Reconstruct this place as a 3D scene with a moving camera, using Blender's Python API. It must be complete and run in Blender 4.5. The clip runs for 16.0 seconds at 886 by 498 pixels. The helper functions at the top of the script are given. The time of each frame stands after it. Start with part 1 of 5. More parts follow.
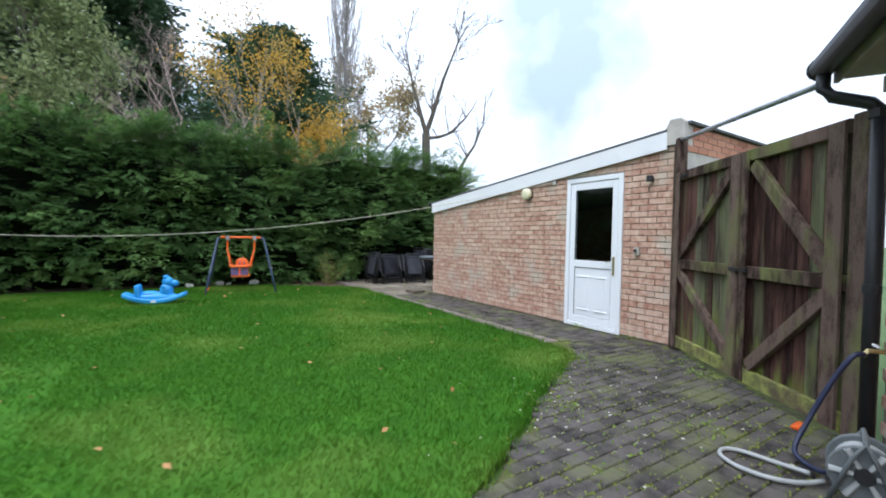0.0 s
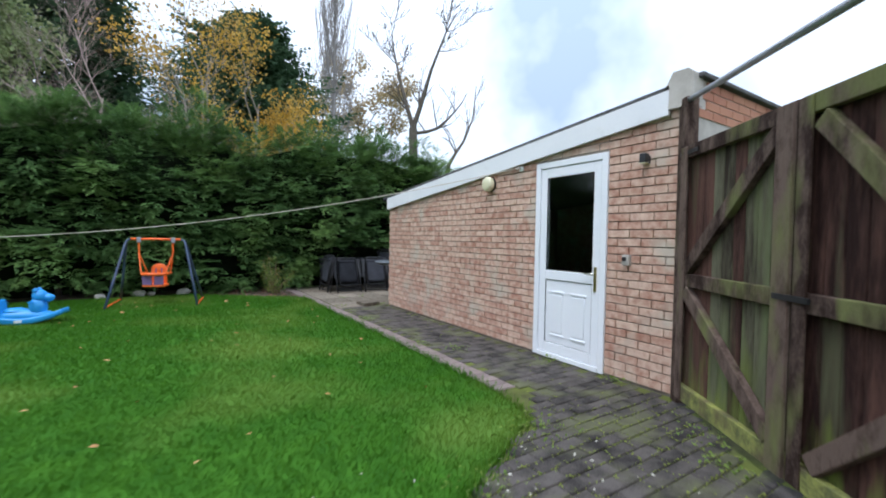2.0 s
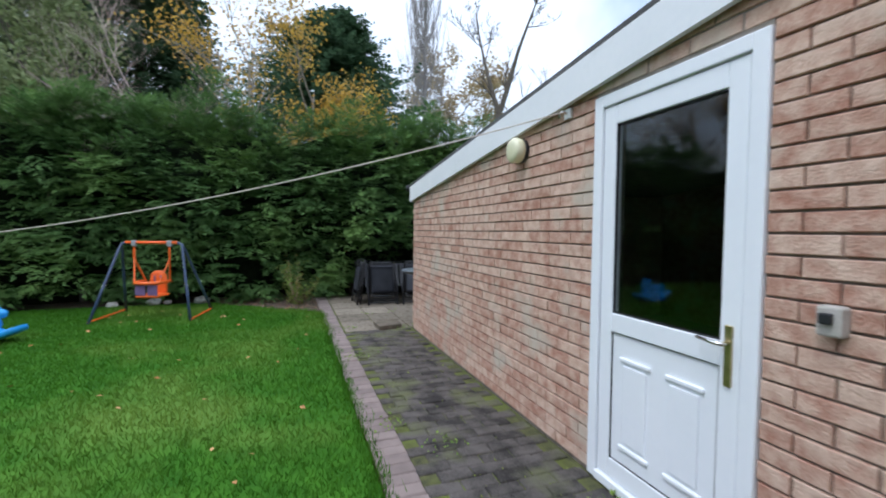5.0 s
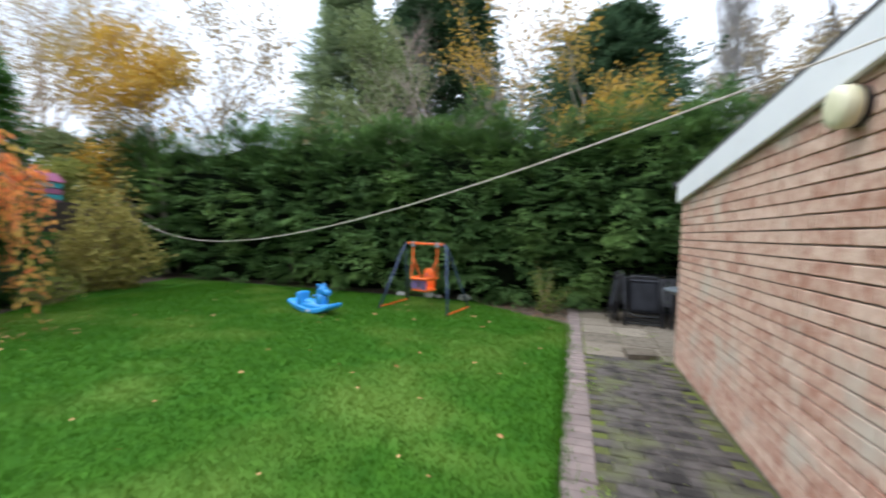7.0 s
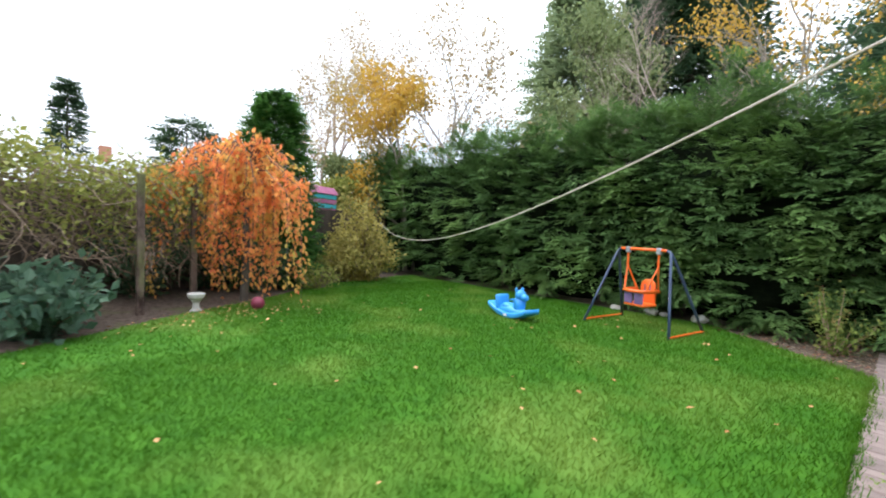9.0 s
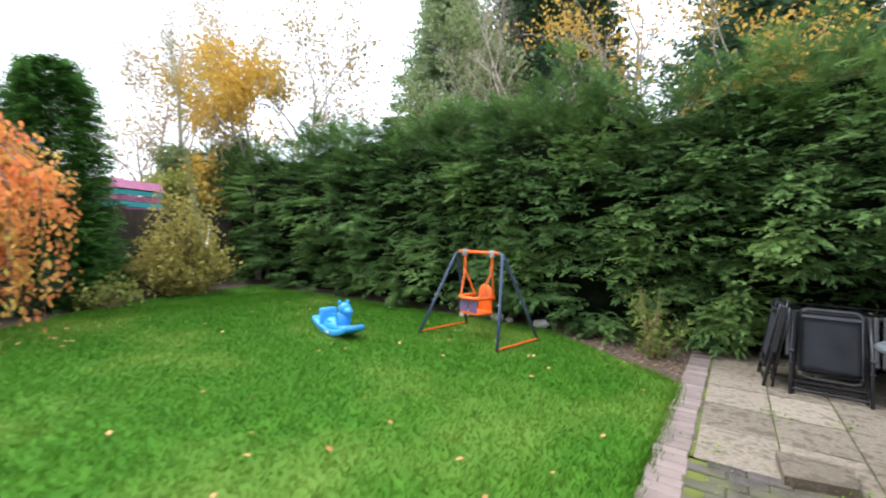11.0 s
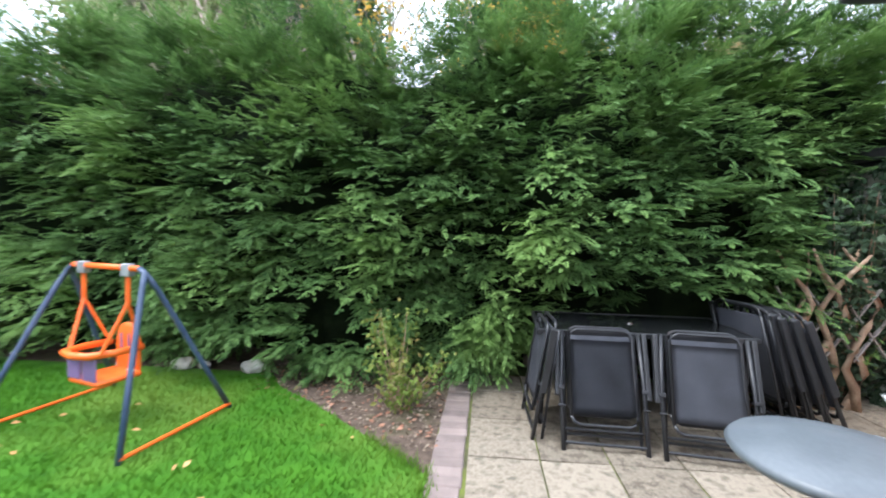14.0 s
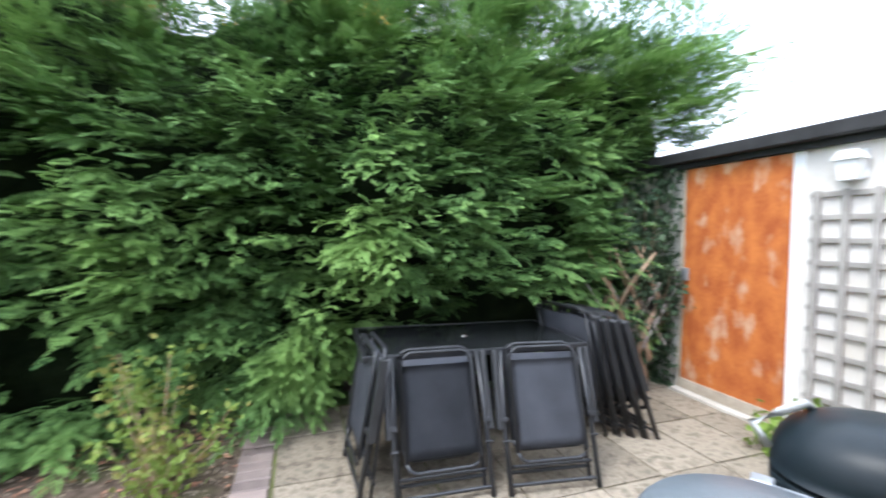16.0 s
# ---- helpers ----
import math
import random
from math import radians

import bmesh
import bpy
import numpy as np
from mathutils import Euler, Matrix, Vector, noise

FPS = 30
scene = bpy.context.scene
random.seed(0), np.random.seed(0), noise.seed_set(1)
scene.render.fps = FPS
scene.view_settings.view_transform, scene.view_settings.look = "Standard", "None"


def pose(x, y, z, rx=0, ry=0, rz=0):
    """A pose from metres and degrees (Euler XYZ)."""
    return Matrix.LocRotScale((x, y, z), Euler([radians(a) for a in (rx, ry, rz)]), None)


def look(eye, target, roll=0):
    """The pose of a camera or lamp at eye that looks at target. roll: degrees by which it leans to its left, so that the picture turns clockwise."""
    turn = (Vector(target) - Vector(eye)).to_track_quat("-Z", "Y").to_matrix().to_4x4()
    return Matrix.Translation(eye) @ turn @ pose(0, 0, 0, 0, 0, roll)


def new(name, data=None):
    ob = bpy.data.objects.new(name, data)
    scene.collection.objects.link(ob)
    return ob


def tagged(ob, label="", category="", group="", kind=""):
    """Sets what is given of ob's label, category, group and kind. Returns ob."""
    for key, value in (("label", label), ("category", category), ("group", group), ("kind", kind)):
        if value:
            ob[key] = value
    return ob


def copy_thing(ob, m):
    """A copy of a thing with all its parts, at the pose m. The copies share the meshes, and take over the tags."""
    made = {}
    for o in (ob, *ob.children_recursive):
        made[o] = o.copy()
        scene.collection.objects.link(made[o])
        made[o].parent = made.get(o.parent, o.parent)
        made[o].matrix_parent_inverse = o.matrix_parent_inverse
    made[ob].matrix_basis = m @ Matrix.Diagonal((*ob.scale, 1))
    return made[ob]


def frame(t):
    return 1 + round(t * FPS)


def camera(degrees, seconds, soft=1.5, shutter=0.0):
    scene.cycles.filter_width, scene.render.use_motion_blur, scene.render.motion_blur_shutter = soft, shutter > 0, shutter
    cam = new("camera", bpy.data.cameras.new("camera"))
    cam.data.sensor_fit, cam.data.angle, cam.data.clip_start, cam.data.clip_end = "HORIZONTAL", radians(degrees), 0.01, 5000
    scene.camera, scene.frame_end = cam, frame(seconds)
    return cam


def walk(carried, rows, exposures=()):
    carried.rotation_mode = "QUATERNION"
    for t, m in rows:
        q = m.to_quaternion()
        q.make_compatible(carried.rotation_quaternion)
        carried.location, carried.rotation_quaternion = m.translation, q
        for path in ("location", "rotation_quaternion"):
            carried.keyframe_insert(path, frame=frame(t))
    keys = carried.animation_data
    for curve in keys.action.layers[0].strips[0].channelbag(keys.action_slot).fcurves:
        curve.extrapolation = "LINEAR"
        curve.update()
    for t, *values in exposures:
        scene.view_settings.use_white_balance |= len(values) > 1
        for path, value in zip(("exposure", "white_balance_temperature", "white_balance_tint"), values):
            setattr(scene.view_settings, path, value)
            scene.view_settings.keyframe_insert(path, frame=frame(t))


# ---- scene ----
cam = camera(92.6, 16.0, 1.9, 0.7)
PATH = [
    (0, (0.234, -0.151, 1.214), (1.322, 1.527, 1.163), 1.1),
    (0.5, (0.534, 0.021, 1.231), (1.644, 1.684, 1.176), 1.1),
    (1, (0.896, 0.245, 1.238), (2.019, 1.899, 1.184), 1.0),
    (1.5, (1.279, 0.452, 1.265), (2.395, 2.111, 1.213), 1.0),
    (2, (1.681, 0.69, 1.272), (2.775, 2.363, 1.217), 1.0),
    (2.5, (2.083, 0.929, 1.281), (3.151, 2.619, 1.223), 1.1),
    (3, (2.443, 1.23, 1.302), (3.418, 2.975, 1.236), 1.2),
    (5.5, (3.715, 2.293, 1.368), (4.176, 4.238, 1.296), 0.6),
    (6, (3.849, 2.419, 1.325), (3.984, 4.413, 1.265), 1.0),
    (6.5, (3.966, 2.513, 1.33), (3.76, 4.501, 1.262), 1.4),
    (7, (4.009, 2.666, 1.376), (3.431, 4.579, 1.294), 1.8),
    (7.5, (4.002, 2.745, 1.329), (3.003, 4.477, 1.25), 2.1),
    (8, (4.053, 2.884, 1.27), (2.665, 4.321, 1.186), 2.4),
    (8.2, (4.068, 2.955, 1.262), (2.588, 4.297, 1.178), 2.4),
    (10.3, (4.297, 4.225, 1.358), (3.007, 5.751, 1.292), 1.8),
    (10.5, (4.327, 4.38, 1.355), (3.108, 5.964, 1.291), 1.7),
    (11, (4.395, 4.769, 1.343), (3.259, 6.414, 1.286), 1.7),
    (11.5, (4.415, 5.137, 1.355), (3.394, 6.856, 1.299), 1.5),
    (12, (4.371, 5.525, 1.389), (3.49, 7.319, 1.329), 1.5),
    (12.5, (4.337, 5.874, 1.41), (3.679, 7.762, 1.35), 1.3),
    (13, (4.333, 6.265, 1.406), (3.838, 8.202, 1.349), 1.1),
    (13.5, (4.323, 6.592, 1.393), (3.959, 8.557, 1.339), 1.0),
    (14, (4.319, 6.92, 1.419), (4.119, 8.909, 1.354), 0.9),
    (14.5, (4.285, 7.17, 1.432), (4.185, 9.166, 1.367), 1.0),
    (15, (4.238, 7.393, 1.443), (4.405, 9.385, 1.37), 0.8),
    (15.5, (4.313, 7.559, 1.454), (4.667, 9.526, 1.377), 0.6),
    (16, (4.377, 7.647, 1.464), (5.015, 9.541, 1.389), 0.7),
]
walk(cam, [(t, look(eye, target, roll)) for t, eye, target, roll in PATH],
     [(0, 0.16, 6150, 10), (1.5, 0.04, 6100, 10), (3, -0.10, 6050, 10), (5.5, -0.12, 5980, 10), (6.5, -0.06, 6200, 10), (7, 0.20, 6400, 10), (8, 0.54, 6650, 10), (10.5, 0.74, 6650, 11), (12.5, 1.06, 6450, 11), (13.5, 1.22, 6350, 11), (16, 1.46, 6250, 10)])

# ---- light ----
world = bpy.data.worlds.new("overcast_sky")
scene.world = world
world.use_nodes = True
wn, wl = world.node_tree.nodes, world.node_tree.links
SKY = wn.new("ShaderNodeTexSky")
SKY.sky_type, SKY.sun_disc = "NISHITA", False
SKY.sun_elevation, SKY.sun_rotation = radians(38), radians(200)
CLOUD = wn.new("ShaderNodeTexNoise")
CLOUD.inputs["Scale"].default_value, CLOUD.inputs["Detail"].default_value = 2.2, 5
CRAMP = wn.new("ShaderNodeValToRGB")
CRAMP.color_ramp.elements[0].position, CRAMP.color_ramp.elements[0].color = 0.36, (4.3, 5.3, 6.8, 1)
CRAMP.color_ramp.elements[1].position, CRAMP.color_ramp.elements[1].color = 0.50, (8.6, 9.3, 10.5, 1)
SKYMIX = wn.new("ShaderNodeMix")
SKYMIX.data_type = "RGBA"
SKYMIX.inputs["Factor"].default_value = 0.86
WTC = wn.new("ShaderNodeTexCoord")
wl.new(WTC.outputs["Generated"], CLOUD.inputs["Vector"])
wl.new(CLOUD.outputs["Fac"], CRAMP.inputs["Fac"])
wl.new(SKY.outputs["Color"], SKYMIX.inputs["A"])
wl.new(CRAMP.outputs["Color"], SKYMIX.inputs["B"])
# an overcast sky is brighter overhead than at the horizon
SEP, LIFT, SCALE = wn.new("ShaderNodeSeparateXYZ"), wn.new("ShaderNodeMapRange"), wn.new("ShaderNodeVectorMath")
LIFT.inputs["To Min"].default_value, LIFT.inputs["To Max"].default_value = 0.82, 1.75
SCALE.operation = "SCALE"
wl.new(WTC.outputs["Generated"], SEP.inputs[0])
wl.new(SEP.outputs["Z"], LIFT.inputs["Value"])
wl.new(SKYMIX.outputs["Result"], SCALE.inputs[0])
wl.new(LIFT.outputs["Result"], SCALE.inputs["Scale"])
wl.new(SCALE.outputs[0], wn["Background"].inputs["Color"])
wn["Background"].inputs["Strength"].default_value = 0.14

sun = new("sun", bpy.data.lights.new("sun", "SUN"))
sun.data.energy, sun.data.angle, sun.data.color = 1.5, radians(25), (1.0, 0.98, 0.95)
sun.matrix_world = look((0, 0, 30), (13, 5, 6))


# ---- materials ----
def mk(name, c1, c2, scale=6.0, rough=0.7, bump=0.3, grain=60.0, metal=0.0, island=0.0, c3=None, patch=1.5, patch_at=0.6, obj=0.0, stretch=(1, 1, 1), contrast=1.0):
    """Two tones in fine grain, a third in larger patches, with relief."""
    m = bpy.data.materials.new(name)
    m.use_nodes = True
    n, l = m.node_tree.nodes, m.node_tree.links
    b = n["Principled BSDF"]
    tc, mp = n.new("ShaderNodeTexCoord"), n.new("ShaderNodeMapping")
    geo = n.new("ShaderNodeNewGeometry")
    mp.inputs["Scale"].default_value = stretch
    l.new(geo.outputs["Position"], mp.inputs["Vector"])
    n1, n2, n3 = (n.new("ShaderNodeTexNoise") for _ in range(3))
    for k, s in ((n1, scale), (n2, grain), (n3, patch)):
        k.inputs["Scale"].default_value, k.inputs["Detail"].default_value = s, 4
        l.new(mp.outputs["Vector"], k.inputs["Vector"])
    add = n.new("ShaderNodeMath")
    add.operation = "MULTIPLY_ADD"
    add.inputs[1].default_value = 0.45
    l.new(n2.outputs["Fac"], add.inputs[0])
    l.new(n1.outputs["Fac"], add.inputs[2])
    last = add.outputs[0]
    for amount, node, sock in ((island, geo, "Random Per Island"), (obj, None, "Random")):
        if amount:
            if node is None:
                node = n.new("ShaderNodeObjectInfo")
            a2 = n.new("ShaderNodeMath")
            a2.operation = "MULTIPLY_ADD"
            a2.inputs[1].default_value = amount
            l.new(node.outputs[sock], a2.inputs[0])
            l.new(last, a2.inputs[2])
            last = a2.outputs[0]
    top = 0.95 + 0.75 * (island + obj)
    low = 0.5 + 0.1 * (island + obj)
    mid, half = (low + top) / 2, (top - low) / 2 / contrast
    mr = n.new("ShaderNodeMapRange")
    mr.inputs["From Min"].default_value, mr.inputs["From Max"].default_value = mid - half, mid + half
    l.new(last, mr.inputs["Value"])
    mix = n.new("ShaderNodeMix")
    mix.data_type = "RGBA"
    mix.inputs["A"].default_value, mix.inputs["B"].default_value = (*c1, 1), (*c2, 1)
    l.new(mr.outputs["Result"], mix.inputs["Factor"])
    col = mix.outputs["Result"]
    if c3:
        mr3 = n.new("ShaderNodeMapRange")
        mr3.inputs["From Min"].default_value, mr3.inputs["From Max"].default_value = patch_at - 0.06, patch_at + 0.1
        l.new(n3.outputs["Fac"], mr3.inputs["Value"])
        mix3 = n.new("ShaderNodeMix")
        mix3.data_type = "RGBA"
        mix3.inputs["B"].default_value = (*c3, 1)
        l.new(mr3.outputs["Result"], mix3.inputs["Factor"])
        l.new(col, mix3.inputs["A"])
        col = mix3.outputs["Result"]
    l.new(col, b.inputs["Base Color"])
    b.inputs["Roughness"].default_value, b.inputs["Metallic"].default_value = rough, metal
    if bump:
        bp = n.new("ShaderNodeBump")
        bp.inputs["Strength"].default_value, bp.inputs["Distance"].default_value = bump, 0.01
        l.new(add.outputs[0], bp.inputs["Height"])
        l.new(bp.outputs["Normal"], b.inputs["Normal"])
    return m


def leafy(name, c1, c2, c3=None, patch=0.8, through_light=0.35, rough=0.55):
    m = mk(name, c1, c2, 3.0, rough, 0, 30, island=0.6, c3=c3, patch=patch, patch_at=0.55)
    n, l = m.node_tree.nodes, m.node_tree.links
    b, out = n["Principled BSDF"], n["Material Output"]
    tr, mx = n.new("ShaderNodeBsdfTranslucent"), n.new("ShaderNodeMixShader")
    l.new(b.inputs["Base Color"].links[0].from_socket, tr.inputs["Color"])
    mx.inputs["Fac"].default_value = through_light
    b.inputs["Specular IOR Level"].default_value = 0.12
    l.new(b.outputs[0], mx.inputs[1])
    l.new(tr.outputs[0], mx.inputs[2])
    l.new(mx.outputs[0], out.inputs["Surface"])
    return m


BRICK = mk("brick", (0.42, 0.212, 0.15), (0.69, 0.505, 0.395), 14, 0.92, 0.9, 110, obj=0.28, c3=(0.56, 0.48, 0.39), patch=2.6, patch_at=0.60, contrast=1.3)
BRICK_REST = mk("brick_rest", (0.42, 0.212, 0.15), (0.69, 0.505, 0.395), 14, 0.92, 0.9, 110, island=0.28, c3=(0.56, 0.48, 0.39), patch=2.6, patch_at=0.60, contrast=1.3)
BRICK_RED = mk("brick_red", (0.35, 0.13, 0.08), (0.50, 0.24, 0.15), 9, 0.85, 0.5, 90, island=0.9)
MORTAR = mk("mortar", (0.16, 0.13, 0.11), (0.28, 0.24, 0.20), 12, 0.95, 0.5, 120)
CONCRETE = mk("concrete", (0.40, 0.37, 0.33), (0.55, 0.52, 0.47), 8, 0.9, 0.3, 100)
WHITE = mk("white_paint", (0.80, 0.82, 0.84), (0.86, 0.87, 0.88), 3, 0.45, 0.05, 40, c3=(0.72, 0.73, 0.72), patch=4, patch_at=0.68)
UPVC = mk("white_upvc", (0.84, 0.87, 0.91), (0.88, 0.90, 0.93), 2, 0.25, 0.0, 30)
FELT = mk("roof_felt", (0.06, 0.06, 0.06), (0.12, 0.12, 0.12), 8, 0.95, 0.4, 120)
BITUMEN = mk("bitumen", (0.012, 0.012, 0.013), (0.03, 0.03, 0.032), 8, 0.8, 0.4, 90)
BLACKP = mk("black_plastic", (0.012, 0.013, 0.015), (0.025, 0.026, 0.03), 5, 0.5, 0.05, 60)
BLACKM = mk("black_metal", (0.016, 0.017, 0.02), (0.035, 0.036, 0.04), 8, 0.38, 0.05, 80, metal=0.2)
GREYM = mk("grey_metal", (0.28, 0.30, 0.33), (0.42, 0.44, 0.47), 10, 0.45, 0.1, 80, metal=0.6)
CHROME = mk("chrome", (0.65, 0.63, 0.58), (0.8, 0.78, 0.74), 10, 0.18, 0.0, 60, metal=1.0)
BRASS = mk("brass", (0.45, 0.36, 0.16), (0.6, 0.5, 0.25), 10, 0.3, 0.0, 60, metal=0.9)
CREAM = mk("cream_plastic", (0.72, 0.69, 0.45), (0.80, 0.77, 0.56), 6, 0.4, 0.05, 60)
GATE = mk("gate_wood", (0.024, 0.011, 0.009), (0.13, 0.066, 0.050), 7, 0.88, 0.8, 50, obj=0.4, c3=(0.10, 0.10, 0.055), patch=2.6, patch_at=0.60, stretch=(2.6, 2.6, 0.28), contrast=1.7)
GATE_PALE = mk("gate_wood_pale", (0.035, 0.026, 0.018), (0.16, 0.155, 0.10), 7, 0.9, 0.8, 50, obj=0.4, c3=(0.16, 0.185, 0.085), patch=2.2, patch_at=0.54, stretch=(2.6, 2.6, 0.28), contrast=1.5)
GATE_FRAME = mk("gate_frame_wood", (0.032, 0.018, 0.014), (0.155, 0.11, 0.088), 9, 0.88, 0.9, 70, obj=0.3, c3=(0.17, 0.18, 0.07), patch=2.5, patch_at=0.58, stretch=(1.6, 1.6, 0.6), contrast=1.8)
MOSSY = mk("mossy_wood", (0.13, 0.14, 0.05), (0.34, 0.36, 0.09), 9, 0.95, 0.8, 60, c3=(0.11, 0.08, 0.05), patch=4, patch_at=0.52, contrast=1.5)
BLOCK = mk("paving_block", (0.034, 0.031, 0.029), (0.122, 0.108, 0.099), 7, 0.9, 0.9, 80, obj=0.25, c3=(0.135, 0.14, 0.075), patch=2.2, patch_at=0.57, contrast=1.6)
BLOCK_REST = mk("paving_block_rest", (0.034, 0.031, 0.029), (0.122, 0.108, 0.099), 7, 0.9, 0.9, 80, island=0.25, c3=(0.135, 0.14, 0.075), patch=2.2, patch_at=0.57, contrast=1.6)
EDGING = mk("edging_block", (0.16, 0.125, 0.115), (0.28, 0.22, 0.20), 9, 0.85, 0.5, 110, obj=0.6)
JOINT = mk("sandy_joint", (0.05, 0.05, 0.03), (0.12, 0.125, 0.05), 14, 0.95, 0.5, 90, c3=(0.13, 0.155, 0.035), patch=1.6, patch_at=0.50)
SLAB = mk("patio_slab", (0.12, 0.10, 0.076), (0.30, 0.256, 0.20), 11, 0.9, 1.0, 45, obj=0.35, c3=(0.15, 0.13, 0.10), patch=11, patch_at=0.57, contrast=2.1)
STONE = mk("pale_stone", (0.40, 0.38, 0.34), (0.62, 0.60, 0.56), 7, 0.9, 0.5, 60)
SOIL = mk("soil", (0.045, 0.032, 0.024), (0.15, 0.11, 0.085), 16, 0.95, 0.9, 90, c3=(0.09, 0.10, 0.04), patch=2)
TURF = mk("turf", (0.026, 0.108, 0.006), (0.055, 0.170, 0.011), 5, 0.9, 0.6, 70, c3=(0.105, 0.20, 0.03), patch=0.55, patch_at=0.55)
FIELD = mk("far_ground", (0.05, 0.10, 0.03), (0.10, 0.16, 0.05), 0.4, 0.95, 0.2, 5)
TANBARK = mk("tan_bark", (0.22, 0.14, 0.09), (0.46, 0.33, 0.23), 8, 0.9, 0.6, 60)
BARK = mk("bark", (0.06, 0.05, 0.04), (0.15, 0.125, 0.10), 8, 0.9, 0.6, 60)
PALEBARK = mk("pale_bark", (0.22, 0.19, 0.16), (0.40, 0.36, 0.30), 8, 0.9, 0.5, 60)
TWIG = mk("dry_twig", (0.16, 0.11, 0.075), (0.32, 0.23, 0.165), 8, 0.9, 0.3, 60, island=0.5)
PINKTWIG = mk("pink_twig", (0.34, 0.25, 0.22), (0.52, 0.41, 0.37), 8, 0.9, 0.0, 60, island=0.5)
GREYTWIG = mk("grey_twig", (0.20, 0.18, 0.18), (0.34, 0.31, 0.31), 8, 0.9, 0.0, 60, island=0.5)
CYPRESS = leafy("cypress_leaf", (0.018, 0.058, 0.020), (0.18, 0.315, 0.10), (0.195, 0.325, 0.095), 0.9, 0.30)
# near black with hardly any sheen: deep shade between the sprays, put into colour
HEDGE_SHADE = mk("hedge_shade", (0.004, 0.008, 0.004), (0.012, 0.018, 0.008), 6, 0.95, 0.6, 40)
HEDGE_SHADE.node_tree.nodes["Principled BSDF"].inputs["Specular IOR Level"].default_value = 0.05
DARKFIR = leafy("dark_fir_leaf", (0.035, 0.075, 0.042), (0.10, 0.165, 0.085))
OLIVE = leafy("olive_leaf", (0.14, 0.19, 0.08), (0.28, 0.33, 0.15))
FIR = leafy("fir_leaf", (0.18, 0.25, 0.14), (0.32, 0.39, 0.21), through_light=0.5)
THUJA = leafy("thuja_leaf", (0.035, 0.11, 0.026), (0.12, 0.27, 0.06))
YELLOW = leafy("yellow_leaf", (0.54, 0.31, 0.055), (0.68, 0.46, 0.09), (0.44, 0.33, 0.12), 0.7)
TAWNY = leafy("tawny_leaf", (0.38, 0.28, 0.15), (0.52, 0.41, 0.24))
ORANGE = leafy("orange_leaf", (0.84, 0.22, 0.11), (0.92, 0.45, 0.13), (0.70, 0.55, 0.14), 1.6, 0.6)
GOLDEN = leafy("golden_shrub_leaf", (0.24, 0.23, 0.06), (0.56, 0.47, 0.15))
LIME = leafy("lime_leaf", (0.17, 0.21, 0.05), (0.40, 0.40, 0.11))
RHODO = leafy("rhododendron_leaf", (0.05, 0.11, 0.07), (0.12, 0.20, 0.13), rough=0.4)
YOUNG = leafy("young_leaf", (0.13, 0.22, 0.05), (0.26, 0.36, 0.08))
SPRIG = leafy("sprig_leaf", (0.10, 0.16, 0.035), (0.22, 0.29, 0.07), (0.24, 0.20, 0.07), 5.0)
IVY = leafy("ivy_leaf", (0.035, 0.07, 0.04), (0.10, 0.15, 0.09))
GRASS = leafy("grass_blade", (0.033, 0.122, 0.008), (0.080, 0.213, 0.015), (0.150, 0.245, 0.034), 0.55)
FALLEN = mk("fallen_leaf", (0.35, 0.14, 0.04), (0.55, 0.32, 0.14), 5, 0.8, 0.1, 40, island=0.8)
FABRIC = mk("mesh_fabric", (0.046, 0.050, 0.063), (0.075, 0.080, 0.098), 5, 0.7, 0.4, 300)
BLUE = mk("blue_plastic", (0.03, 0.30, 0.72), (0.05, 0.36, 0.80), 3, 0.35, 0.0, 40)
ORANGEP = mk("orange_plastic", (0.85, 0.13, 0.018), (0.90, 0.17, 0.025), 3, 0.4, 0.0, 40)
SWINGBLUE = mk("blue_grey_metal", (0.028, 0.05, 0.10), (0.055, 0.085, 0.15), 6, 0.4, 0.05, 60)
PURPLE = mk("purple_plastic", (0.17, 0.11, 0.24), (0.23, 0.15, 0.31), 4, 0.5, 0.0, 40)
RUST = mk("peeling_orange_paint", (0.34, 0.078, 0.015), (0.53, 0.165, 0.036), 9, 0.75, 0.7, 60, c3=(0.55, 0.34, 0.22), patch=7, patch_at=0.62, stretch=(1, 1, 0.6), contrast=1.1)
RENDER = mk("white_masonry", (0.60, 0.57, 0.54), (0.72, 0.69, 0.66), 6, 0.9, 0.4, 80, c3=(0.60, 0.56, 0.50), patch=2)
TRELLIS = mk("grey_trellis_wood", (0.25, 0.235, 0.22), (0.40, 0.375, 0.35), 7, 0.9, 0.4, 60)
BALEWOOD = mk("pale_wood", (0.33, 0.28, 0.22), (0.48, 0.42, 0.34), 7, 0.9, 0.4, 60)
ROPE = mk("washing_line", (0.52, 0.47, 0.40), (0.66, 0.60, 0.52), 30, 0.8, 0.2, 200)
HOSEGREY = mk("grey_hose", (0.36, 0.38, 0.38), (0.48, 0.50, 0.50), 8, 0.4, 0.0, 60)
HOSEBLUE = mk("navy_hose", (0.012, 0.018, 0.05), (0.02, 0.03, 0.08), 8, 0.4, 0.0, 60)
REELGREY = mk("reel_plastic", (0.10, 0.115, 0.12), (0.16, 0.18, 0.185), 6, 0.5, 0.0, 60)
SHELFGREY = mk("grey_shelf_plastic", (0.095, 0.112, 0.128), (0.135, 0.155, 0.172), 5, 0.4, 0.0, 60)
ENAMEL = mk("black_enamel", (0.008, 0.013, 0.016), (0.014, 0.020, 0.025), 4, 0.36, 0.02, 60)
